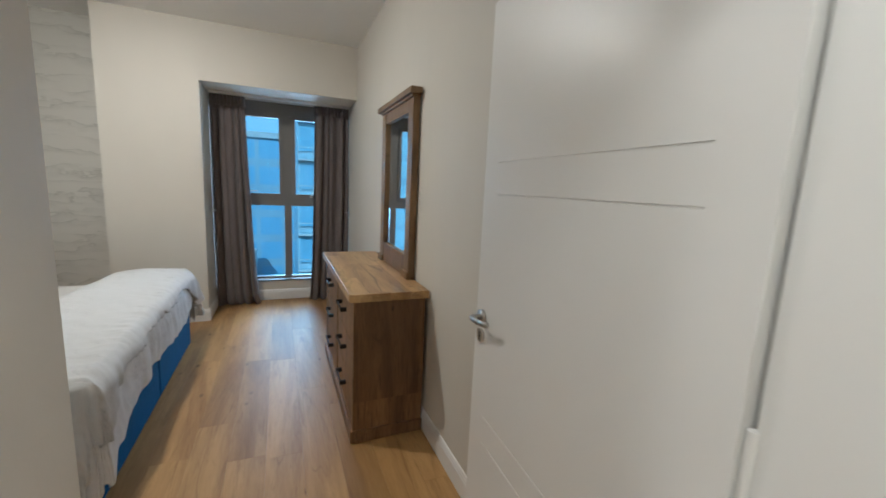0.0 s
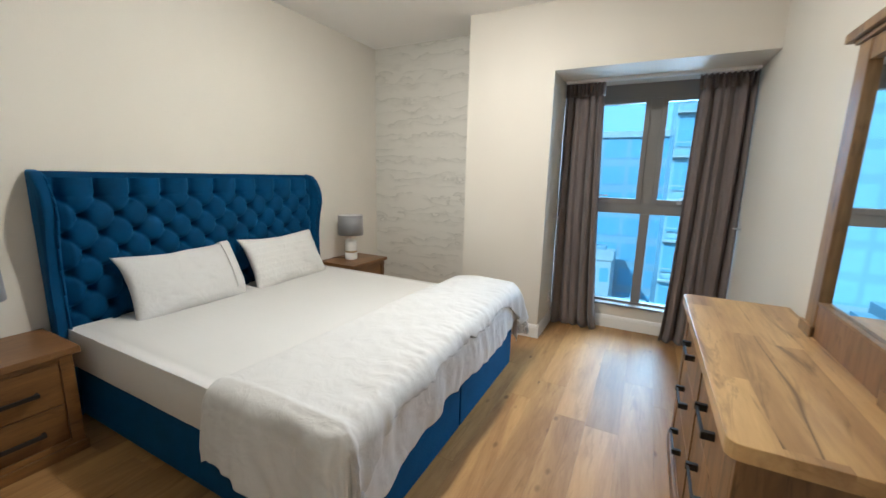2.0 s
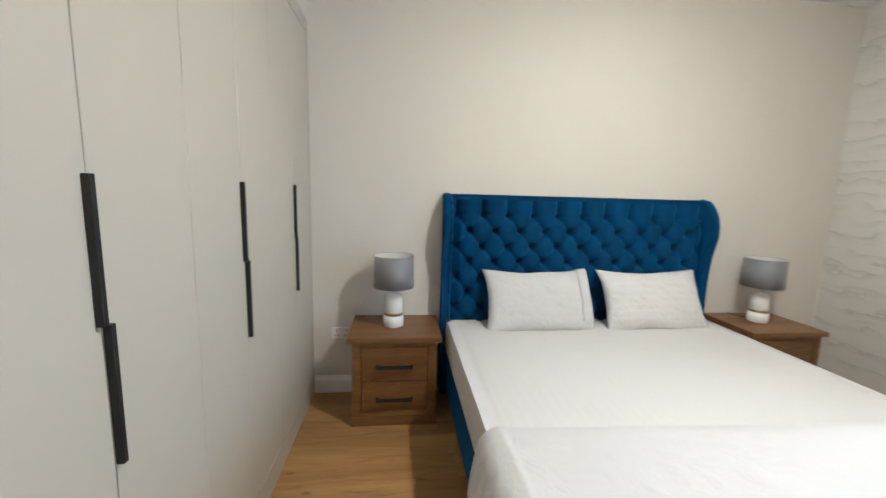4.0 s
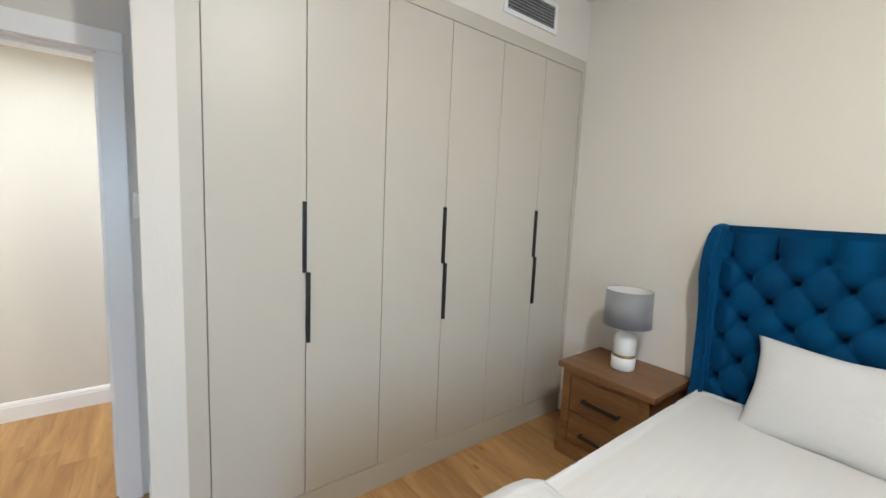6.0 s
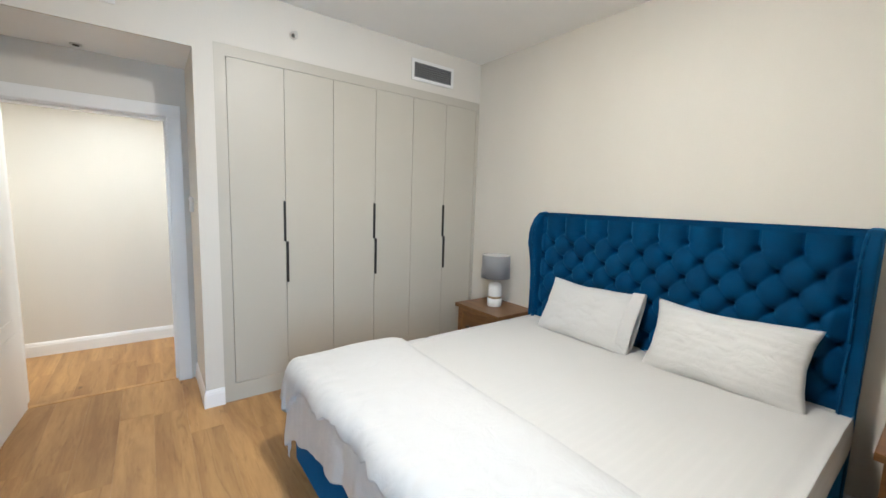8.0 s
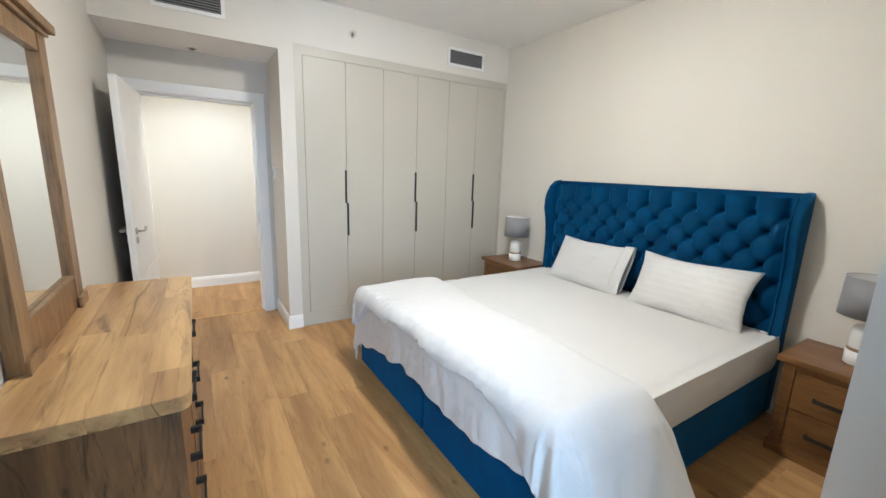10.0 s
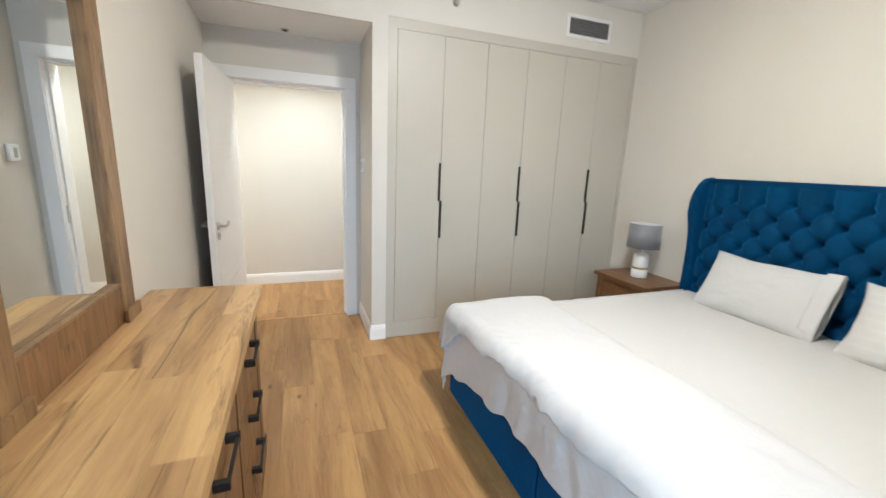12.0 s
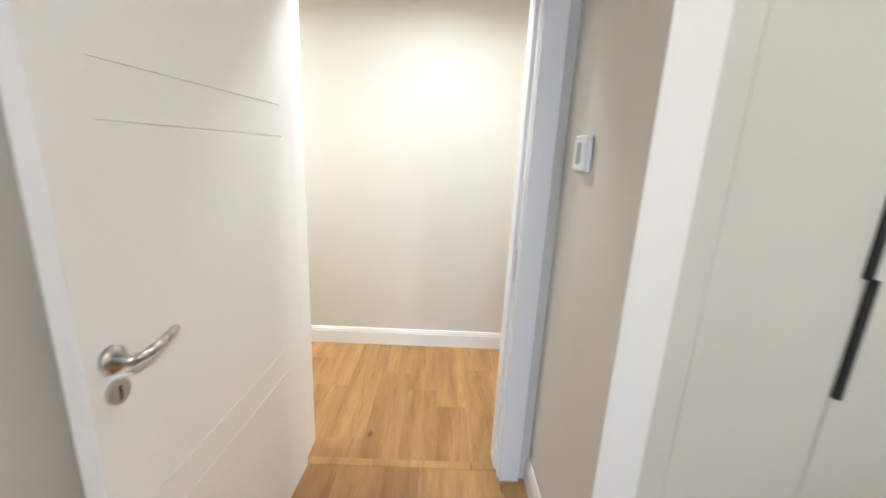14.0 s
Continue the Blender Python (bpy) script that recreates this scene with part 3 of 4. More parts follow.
def curtain(name, xt0, xt1, xb0, xb1, folds, seed, label):
    yc = 5.13
    o = thing(name, (xb0 + xb1) / 2, yc, 0, label, "curtain", "curtains at the window")
    cx = (xb0 + xb1) / 2
    ph = random.Random(seed).random() * 6

    def f(u, v, z0=0.012, z1=2.39, amp=0.045):
        z = z0 + (z1 - z0) * v
        k = v ** 0.6
        x0, x1 = xb0 + (xt0 - xb0) * k, xb1 + (xt1 - xb1) * k
        uu = u + 0.018 * math.sin(6.3 * u * 2 + ph + 1.3 * v)
        w = math.sin(2 * math.pi * folds * uu + ph)
        w = math.copysign(abs(w) ** 0.75, w)
        a = amp * (0.95 - 0.35 * v) * (0.72 + 0.42 * math.sin(9 * u + ph)) + 0.006 * math.sin(2 * math.pi * folds * 2.3 * uu)
        n1 = noise.noise(Vector((u * 7, v * 1.6, seed))) * 0.035
        return (x0 + (x1 - x0) * u - cx + 0.006 * math.cos(2 * math.pi * folds * uu + ph), w * a + n1 - 0.02 * math.sin(3.1 * v), z)
    bm = bmesh.new()
    grid(bm, folds * 18, 30, f)
    c = part("cloth", bm, M_CURT, o, "", True)
    s = c.modifiers.new("thick", "SOLIDIFY")
    s.thickness = 0.003
    # Raised pleats added at the top, where the soffit's shade darkens the cloth.
    bm = bmesh.new()
    grid(bm, folds * 16, 4, lambda u, v: (xt0 + (xt1 - xt0) * u - cx, 0.034 * math.sin(2 * math.pi * folds * 2 * u + ph) - 0.012, 2.31 + 0.115 * v))
    c = part("heading", bm, M_CURT, o, "pinch-pleated heading", True)
    s = c.modifiers.new("thick", "SOLIDIFY")
    s.thickness = 0.008
    return o


curtain("curtain", -0.641, -0.285, -0.643, -0.165, 5, 1, "brown-grey pleated curtain hanging to the floor beside the pier")
curtain("curtain", 0.475, 0.875, 0.40, 0.875, 5, 2, "brown-grey pleated curtain hanging to the floor beside the dresser wall")
for x, sx in ((XP1, 1), (XR, -1)):
    o = thing("tieback_hook", x, 4.99, 1.15, "small metal curtain tieback hook on the wall", "hook", "tieback hooks")
    b1 = bmesh.new()
    cyl(b1, (0, 0, 0), (sx * 0.004, 0, 0), 0.016)
    tube(b1, [(0, 0, 0), (sx * 0.05, 0, 0), (sx * 0.055, -0.03, 0.008), (sx * 0.03, -0.045, 0.012)], 0.004)
    part("hook", b1, M_STEEL, o)


# ---- bed ----
bed = thing("bed", -1.8, 2.92, 0, "blue velvet divan bed with a buttoned winged headboard", "bed")
BX0, BX1, BY0, BY1 = -2.80, -0.695, 1.92, 3.925


def rel(ob, bm):
    bmesh.ops.translate(bm, verts=list(bm.verts), vec=-ob.location)
    return bm


ym = 2.945
for y0, y1 in ((BY0, ym - 0.004), (ym + 0.004, BY1)):
    part("divan_base", rel(bed, boxes((BX0, BX1, y0, y1, 0.03, 0.365), r=0.012, seg=3)), M_VELVET, bed)
for x in (BX0 + 0.15, BX1 - 0.15):
    for y in (BY0 + 0.15, BY1 - 0.15):
        b1 = bmesh.new()
        cyl(b1, (x, y, 0), (x, y, 0.032), 0.025)
        part("foot", rel(bed, b1), M_BLACK, bed)

HY0, HY1, HZ = 1.86, 3.93, 1.51
WT = 0.065


def tuft(u, v):
    y = HY0 + WT + (HY1 - HY0 - 2 * WT) * u
    z = 0.36 + (HZ - 0.035 - 0.36) * v
    w, h = 0.187, 0.112
    yc = y - (HY0 + HY1) / 2
    zc = z - 1.36
    if zc < 0:
        a = math.sin(math.pi * (yc / w + zc / (2 * h)))
        b = math.sin(math.pi * (yc / w - zc / (2 * h)))
        p_, q_ = yc / w + zc / (2 * h), yc / w - zc / (2 * h)
        du, dv = p_ - round(p_), q_ - round(q_)
        rr = du * du + dv * dv
        d = 1 - (1 - (abs(a) * abs(b)) ** 0.42) * (0.38 + 0.62 * math.exp(-rr / 0.045)) - 0.35 * math.exp(-rr / 0.012)
    else:
        k = min(1, zc / 0.10)
        a = abs(math.sin(math.pi * yc / w))
        d = a ** 0.5 * (1 - k * 0.05) + 0.05 * k - 0.35 * math.exp(-(a * a + (zc / 0.04) ** 2) / 0.15)
        if zc > 0.11:
            d *= math.sqrt(max(0, 1 - ((zc - 0.11) / 0.03) ** 2))
    e = min(1, min(u, 1 - u) * 30)
    return (-2.866 + 0.088 * d * (0.5 + 0.5 * e), y, z)


bm = bmesh.new()
grid(bm, 210, 130, tuft)
part("tufted_panel", rel(bed, bm), M_VELVET, bed, "deep-buttoned blue velvet panel", True)
part("headboard_back", rel(bed, boxes((-2.895, -2.885, HY0 + 0.01, HY1 - 0.01, 0.02, HZ), r=0.012, seg=3)), M_VELVET, bed)
bt = bmesh.new()
bmesh.ops.create_uvsphere(bt, u_segments=12, v_segments=6, radius=0.013)
bmesh.ops.scale(bt, vec=(0.45, 1, 1), verts=list(bt.verts))
bt_me = mesh_of("button", bt, M_VELVET, True)
w, h = 0.187, 0.112
for row in range(0, 7):
    for i in range(-6, 7):
        y = (HY0 + HY1) / 2 + i * w + (w / 2 if row % 2 else 0)
        if HY0 + WT + 0.02 < y < HY1 - WT - 0.02:
            ob = new("button", bt_me)
            ob.parent = bed
            ob.location = Vector((-2.878, y, 1.36 - row * h)) - bed.location


def wing(y0, y1):
    prof = [(-2.895, 1.517), (-2.83, 1.505), (-2.775, 1.46), (-2.732, 1.39), (-2.712, 1.32), (-2.72, 1.24), (-2.742, 1.16), (-2.76, 1.08), (-2.775, 0.95), (-2.778, 0.80), (-2.775, 0.5), (-2.775, 0.03), (-2.895, 0.03)]
    bm = bmesh.new()
    a = [bm.verts.new((x, y0, z)) for x, z in prof]
    b = [bm.verts.new((x, y1, z)) for x, z in prof]
    bm.faces.new(a)
    bm.faces.new(b)
    n = len(prof)
    for i in range(n):
        bm.faces.new((a[i], a[(i + 1) % n], b[(i + 1) % n], b[i]))
    es = [e for e in bm.edges if abs(e.verts[0].co.y - e.verts[1].co.y) < 1e-5]
    bmesh.ops.bevel(bm, geom=es, offset=0.02, segments=4, affect="EDGES", profile=0.5)
    return bm


for y0 in (HY0, HY1 - WT):
    wg = part("wing", rel(bed, wing(y0, y0 + WT)), M_VELVET, bed, "", True)
    yp = y0 + (WT - 0.012 if y0 < 3 else 0.012)
    rim = [(-2.80, 1.487), (-2.757, 1.436), (-2.722, 1.37), (-2.706, 1.32), (-2.714, 1.24), (-2.736, 1.16), (-2.754, 1.08), (-2.769, 0.95), (-2.772, 0.80), (-2.769, 0.5)]
    pb = bmesh.new()
    tube(pb, [(x, yp, z) for x, z in rim], 0.0055, 8)
    part("piping", rel(bed, pb), M_VELVET, wg, "", True)


mat_ob = thing("mattress", -1.75, 2.92, 0.365, "thick mattress in a white satin-striped sheet on the bed", "mattress")
bm = boxes((-2.78, -0.735, 1.905, 3.925, 0.365, 0.605))
bmesh.ops.subdivide_edges(bm, edges=list(bm.edges), cuts=30, use_grid_fill=True)
for vtx in bm.verts:
    p = vtx.co
    dx = min(p.x + 2.78, -0.735 - p.x)
    dy = min(p.y - 1.905, 3.925 - p.y)
    e = min(dx, dy)
    if p.z > 0.60:
        p.z += -0.018 * math.exp(-e / 0.03) + 0.005 * noise.noise(Vector((p.x * 3, p.y * 3, 0)))
    else:
        bul = 0.012 * math.sin(math.pi * (p.z - 0.365) / 0.24) + 0.004 * noise.noise(Vector((p.x * 6, p.y * 6, p.z * 9)))
        if dy < 0.001:
            p.y += math.copysign(bul, p.y - 2.9)
        if dx < 0.001:
            p.x += math.copysign(bul, p.x + 1.75)
bmesh.ops.translate(bm, verts=list(bm.verts), vec=-mat_ob.location)
part("fitted_sheet", bm, M_SATIN, mat_ob, "", True)


def drape(e, d, r):
    """How far out and how far down a cloth goes that passes the edge e by the arc length d."""
    if d <= 0:
        return d, 0.0
    if d < math.pi * r / 2:
        return r * math.sin(d / r), r * (1 - math.cos(d / r))
    return r, r + d - math.pi * r / 2


def cloth(x_head, foot, door_hang, win_hang, ztop, puff, seed, ruffle, hem, flare, soft=1.0):
    """Cloth over the foot of the bed: foot(t), door_hang(u), win_hang(u) and hem(x, y) in metres."""
    r = 0.055 if puff < 0.05 else 0.085
    ex, ey0, ey1 = -0.725, 1.945, 3.895

    def f(u, v):
        # the middle eight tenths of v lie on the bed, the rest hangs
        dh, wh, width = door_hang(u), win_hang(u), ey1 - ey0
        lead, tail = 0.17, 0.83
        if v < lead:
            b = -dh * (1 - v / lead)
        elif v > tail:
            b = width + wh * (v - tail) / (1 - tail)
        else:
            b = width * (v - lead) / (tail - lead)
        t = min(max(b / width, 0), 1)
        xh = x_head(t)
        La = (ex - xh) + foot(b / width)
        a = xh + La * u
        da = max(a - ex, 0.0)
        sb = -1 if b < 0 else 1
        db = max(-b, b - width, 0.0)
        d = math.hypot(da, db)
        out, drop = drape(0, d, r) if d > 0 else (0.0, 0.0)
        cx_, cy_ = (da / d, db / d) if d > 0 else (0.0, 0.0)
        x = min(a, ex) + out * cx_
        y = (ey0 if b < 0 else ey1 if db > 0 else ey0 + b) + sb * out * cy_
        hd = a - xh
        lift = puff * (0.42 + 0.58 * min(1, t * 1.6)) * (1 - math.exp(-(hd / 0.05))) * (1 + 0.25 * math.sin(min(hd, 0.6) * 5.2)) if puff else 0.0
        z = ztop + lift - drop
        q = Vector((a * 3.4, b * 2.2, seed))
        near = math.exp(-abs(a - ex - 0.03) / 0.10) + 0.5 * math.exp(-abs(db - 0.02) / 0.06) * (db > 0)
        w1 = noise.noise(Vector((a * 6 + 3 * noise.noise(q * 0.6), b * 15, seed)))
        w3 = noise.noise(Vector((a * 9 + b * 4, b * 31 + 2 * w1, seed + 2)))
        w2 = noise.noise(Vector((a * 5 + b * 7, b * 3 - a * 6, seed + 4)))
        n1 = soft * (noise.noise(q * 0.5) * 0.016 + noise.noise(q * 1.3) * 0.006) + (0.3 - abs(w2)) * 0.006 + ((0.35 - abs(w1)) * 0.019 + (0.3 - abs(w3)) * 0.009) * near
        z += n1 * max(0.0, 1 - drop / 0.05)
        k = min(1, drop / 0.12)
        t_ = a * cy_ - sb * b * cx_
        fold = 1.2 * noise.noise(Vector((t_ * 5, drop * 1.2, seed))) + 0.55 * noise.noise(Vector((t_ * 15 + 1.5 * noise.noise(Vector((t_ * 3, drop * 3, 1))), drop * 4, seed + 9)))
        fl = flare[0] * cx_ * cx_ + (flare[1] if sb < 0 else flare[2]) * cy_ * cy_ + 0.10 * cx_ * cy_
        push = k * (ruffle * (0.5 + 1.6 * min(drop, 0.5)) * fold + fl * min(drop, 0.40)) + n1 * 0.8 * k
        x += push * cx_
        y += sb * push * cy_
        return (x, y, max(z, 0.02) + hem(a, b) * k)
    bm = bmesh.new()
    grid(bm, 120, 290, f)
    return bm


duvet = thing("duvet", -1.1, 2.92, 0.605, "rumpled white duvet folded across the foot of the bed", "duvet")
bm = cloth(lambda t: -1.36 + 0.10 * t, lambda t: 0.38 - 0.10 * t + 0.022 * math.sin(t * 9 + 1) + 0.02 * noise.noise(Vector((t * 14, 0, 4))) + 0.10 * math.exp(-((t + 0.03) / 0.07) ** 2),
           lambda u: 0.40 + 0.12 * u, lambda u: 0.42, 0.612, 0.02, 3, 0.020, lambda a, b: 0.02 * math.sin(a * 9), (0.05, 0.02, 0.10))
bmesh.ops.translate(bm, verts=list(bm.verts), vec=-duvet.location)
c = part("under_layer", bm, M_SATINX, duvet, "thin striped cotton hanging below the fold", True)
s = c.modifiers.new("thick", "SOLIDIFY")
s.thickness, s.offset = 0.006, 1
bm = cloth(lambda t: -1.415 + 0.13 * t, lambda t: 0.125 + 0.035 * noise.noise(Vector((t * 7, 2, 0))) + 0.022 * noise.noise(Vector((t * 34, 5, 0))) + 0.20 * math.exp(-((t + 0.02) / 0.09) ** 2) + 0.22 * math.exp(-((t - 1.04) / 0.10) ** 2),
           lambda u: 0.385 + 0.17 * u * u, lambda u: 0.53, 0.625, 0.078, 8, 0.048, lambda a, b: 0.02 * math.sin(a * 5 + 1), (0.05, 0.07, 0.50))
bmesh.ops.translate(bm, verts=list(bm.verts), vec=-duvet.location)
c = part("folded_layer", bm, M_LINEN, duvet, "", True)
s = c.modifiers.new("thick", "SOLIDIFY")
s.thickness, s.offset = 0.035, -1


def pillow(y, seed, tilt, w=0.81, hgt=0.46, thick=0.17, x=-2.645, z=0.785, label="", yaw=0, sleeve=False):
    o = tagged(pose_ob(new("pillow"), pose(x, y, z) @ pose(0, 0, 0, 0, tilt, yaw)), label, "pillow", "pillows on the bed")
    bm = bmesh.new()

    def outline(a, b):
        """Corners stay out, the sides draw in between them; the lower side lies flat."""
        pin_y = 1 - 0.085 * (1 - b * b) ** 1.2 * abs(a) ** 2
        pull = 0.13 if b > 0 else 0.05
        pin_z = 1 - pull * (1 - a * a) ** 1.1 * abs(b) ** 2
        q = Vector((a * 2.3 + seed, b * 2.3, 1))
        return a * w / 2 * pin_y + 0.007 * noise.noise(q), b * hgt / 2 * pin_z + 0.010 * noise.noise(q + Vector((0, 0, 7))) * abs(b)

    def side(sgn):
        def f(u, v):
            a, b = 2 * u - 1, 2 * v - 1
            edge = max((1 - abs(a) ** 2.4) * (1 - abs(b) ** 2.4), 0)
            t = thick / 2 * edge ** 0.46 * (1 + 0.12 * noise.noise(Vector((a * 1.3, b * 1.3, seed + 3))) - 0.10 * b)
            q = Vector((a * 2.1, b * 1.8, seed))
            # creases that run in from the corners and sides
            ca, cb = 1 - abs(a), 1 - abs(b)
            ang = math.atan2(cb, ca + 1e-6)
            crease = noise.noise(Vector((ang * 6.5, math.hypot(ca, cb) * 1.2, seed + (3 if a > 0 else 0) + (5 if b > 0 else 0))))
            t += (0.010 * noise.noise(q) + (0.25 - abs(crease)) * 0.022 * math.exp(-math.hypot(ca, cb) * 1.6) + 0.006 * (0.3 - abs(noise.noise(Vector((a * 2.6 + b, b * 5.5 + a, seed)))))) * edge ** 0.5
            yy, zz = outline(a, b)
            return (sgn * t + 0.012 * a * b * (seed % 3 - 1) - 0.02 * max(0, b) ** 3 * abs(a), yy, zz)
        return f
    grid(bm, 56, 40, side(1))
    grid(bm, 56, 40, side(-1))
    bmesh.ops.remove_doubles(bm, verts=list(bm.verts), dist=0.0008)
    m = M_LINEN if seed == 4 else M_SATINP
    part("pillowcase", bm, m, o, "", True)
    if sleeve:
        bm = bmesh.new()

        def mouth(u, v):
            th = 2 * math.pi * u
            a = 0.80 + 0.21 * v
            half = hgt / 2 * (0.93 + 0.03 * v)
            gap = 0.062 * (1 - 0.45 * v) + 0.006 * math.sin(3 * th + 2)
            c_ = math.cos(th)
            return (gap * math.copysign(abs(math.sin(th)) ** 0.8, math.sin(th)), a * w / 2 * (1 - 0.02 * c_ * c_) + 0.006 * noise.noise(Vector((th, v * 2, 3))), half * math.copysign(abs(c_) ** 0.8, c_) + 0.01)
        grid(bm, 48, 8, mouth)
        c = part("sleeve", bm, m, o, "open hemmed end of the pillowcase", True)
        md = c.modifiers.new("thick", "SOLIDIFY")
        md.thickness = 0.004
    return o


pillow(2.525, 4, -26, w=0.76, label="plump white cotton pillow with an open end against the headboard", sleeve=True)
pillow(3.395, 7, -25, w=0.80, label="plump white striped pillow leaning on the headboard near the window side", yaw=2)


# ---- nightstands and lamps ----
def nightstand():
    o = thing("nightstand", -2.67, 1.533, 0, "brown oak nightstand with two drawers, beside the bed", "nightstand", "nightstands beside the bed")
    W, D, Hn = 0.60, 0.475, 0.60
    x0, x1 = -0.233, 0.235
    part("top", boxes((x0, x1 + 0.006, -W / 2, W / 2, Hn - 0.036, Hn), r=0.004), M_NIGHT, o)
    part("body", boxes((x0, x1 - 0.035, -0.27, 0.27, 0.06, Hn - 0.036), (x1 - 0.035, x1 - 0.015, -0.27, -0.215, 0.06, Hn - 0.036), (x1 - 0.035, x1 - 0.015, 0.215, 0.27, 0.06, Hn - 0.036), (x1 - 0.035, x1 - 0.015, -0.215, 0.215, Hn - 0.069, Hn - 0.036), (x1 - 0.035, x1 - 0.015, -0.215, 0.215, 0.06, 0.09), r=0.002), M_NIGHTV, o)
    part("plinth", boxes((x0, x1 - 0.004, -0.282, 0.282, 0, 0.058), r=0.003), M_NIGHTV, o)
    for z0, z1 in ((0.303, 0.528), (0.092, 0.295)):
        d = part("drawer", boxes((x1 - 0.034, x1 - 0.022, -0.211, 0.211, z0, z1), r=0.002), M_NIGHTV, o)
        zc = (z0 + z1) / 2 - 0.012
        hb = boxes((x1 + 0.004, x1 + 0.018, -0.115, 0.115, zc - 0.010, zc + 0.010), (x1 - 0.022, x1 + 0.006, -0.118, -0.104, zc - 0.006, zc + 0.006), (x1 - 0.022, x1 + 0.006, 0.104, 0.118, zc - 0.006, zc + 0.006), r=0.002)
        part("handle", hb, M_BLACK, d, "black metal bar handle")
    return o


na = nightstand()
nb = copy_thing(na, pose(-2.67, 4.33, 0))


def table_lamp():
    o = thing("table_lamp", -2.68, 1.52, 0.60, "white ceramic table lamp with a grey drum shade on the nightstand", "table lamp", "lamps on the nightstands")
    b = bmesh.new()
    r = lathe(b, [(0.0, 0.0), (0.06448, 0.0), (0.06944, 0.004), (0.06944, 0.078), (0.06448, 0.079)])
    part("base", b, M_CERAMIC, o, "", True)
    b = bmesh.new()
    lathe(b, [(0.0651, 0.079), (0.06634, 0.081), (0.06634, 0.095), (0.0651, 0.097)])
    part("band", b, M_BRASS, o, "thin brass band", True)
    b = bmesh.new()
    lathe(b, [(0.06448, 0.097), (0.06696, 0.100), (0.06572, 0.17), (0.062, 0.198), (0.05208, 0.216), (0.03472, 0.226), (0.01736, 0.230), (0.0, 0.231)])
    part("body", b, M_CERAMIC, o, "", True)
    b = bmesh.new()
    cyl(b, (0, 0, 0.228), (0, 0, 0.315), 0.012)
    part("neck", b, M_STEEL, o)
    b = bmesh.new()
    cyl(b, (0, 0, 0.315), (0, 0, 0.335), 0.014, 0.02)
    bmesh.ops.create_uvsphere(b, u_segments=16, v_segments=10, radius=0.03, matrix=Matrix.Translation((0, 0, 0.36)))
    part("bulb", b, M_PLASTIC, o, "", True)
    b = bmesh.new()
    lathe(b, [(0.138, 0.275), (0.132, 0.490)], 56)
    sh = part("shade", b, M_SHADE, o, "grey fabric drum shade", True)
    sm = sh.modifiers.new("thick", "SOLIDIFY")
    sm.thickness = 0.002
    b = bmesh.new()
    lathe(b, [(0.1345, 0.277), (0.1285, 0.488)], 56)
    part("lining", b, M_SHADEIN, sh, "", True)
    b = bmesh.new()
    for k in range(3):
        a = k * 2 * math.pi / 3
        cyl(b, (0, 0, 0.31), (0.134 * math.cos(a), 0.134 * math.sin(a), 0.30), 0.002, seg=6)
    part("spider", b, M_STEEL, sh)
    b = bmesh.new()
    tube(b, [(-0.05, 0, 0.008), (-0.10, -0.03, 0.006), (-0.15, -0.06, 0.005), (-0.20, -0.07, 0.005), (-0.2185, -0.07, -0.06), (-0.2185, -0.09, -0.2)], 0.003, 8)
    part("cable", b, M_BLACK, o, "black cable")
    return o


la = table_lamp()
lb = copy_thing(la, pose(-2.69, 4.31, 0.60))

# ---- dresser ----
dr = thing("dresser", 0.645, 2.785, 0, "rustic oak dresser with six drawers and black bar handles", "dresser")
DY0, DY1, DX, DXB, DZ = 2.065, 3.505, 0.412, 0.880, 0.91


def R(bm):
    return rel(dr, bm)


t = bmesh.new()
box(t, DX, DXB, DY0, DY1, DZ - 0.046, DZ)
ve = [e for e in t.edges if abs(e.verts[0].co.z - e.verts[1].co.z) > 0.01 and e.verts[0].co.x < 0.5]
bmesh.ops.bevel(t, geom=ve, offset=0.035, segments=5, affect="EDGES", profile=0.5)
bevel(t, 0.003, 2, [e for e in t.edges if abs(e.verts[0].co.z - e.verts[1].co.z) < 0.001])
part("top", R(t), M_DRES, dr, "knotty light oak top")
fx = DX + 0.03
# The body takes the oak with the shade painted in.
part("side_panel", R(boxes((fx, DXB - 0.01, DY0 + 0.03, DY0 + 0.055, 0.075, DZ - 0.046), r=0.002)), M_DRES_SHADED, dr)
part("side_panel", R(boxes((fx, DXB - 0.01, DY1 - 0.055, DY1 - 0.03, 0.075, DZ - 0.046), r=0.002)), M_DRES_SHADED, dr)
part("back_panel", R(boxes((DXB - 0.022, DXB - 0.012, DY0 + 0.055, DY1 - 0.055, 0.075, DZ - 0.046))), M_DRES_SHADED, dr)
part("plinth", R(boxes((fx - 0.014, DXB - 0.008, DY0 + 0.018, DY1 - 0.018, 0, 0.075), r=0.005)), M_DRES_SHADED, dr)
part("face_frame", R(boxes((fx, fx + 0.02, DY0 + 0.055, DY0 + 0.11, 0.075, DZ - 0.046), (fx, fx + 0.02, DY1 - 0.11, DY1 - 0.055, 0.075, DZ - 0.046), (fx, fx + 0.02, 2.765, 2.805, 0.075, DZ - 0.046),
                        (fx, fx + 0.02, DY0 + 0.11, 2.765, DZ - 0.075, DZ - 0.046), (fx, fx + 0.02, 2.805, DY1 - 0.11, DZ - 0.075, DZ - 0.046), (fx, fx + 0.02, DY0 + 0.11, 2.765, 0.075, 0.10), (fx, fx + 0.02, 2.805, DY1 - 0.11, 0.075, 0.10))), M_DRES_SHADED, dr)
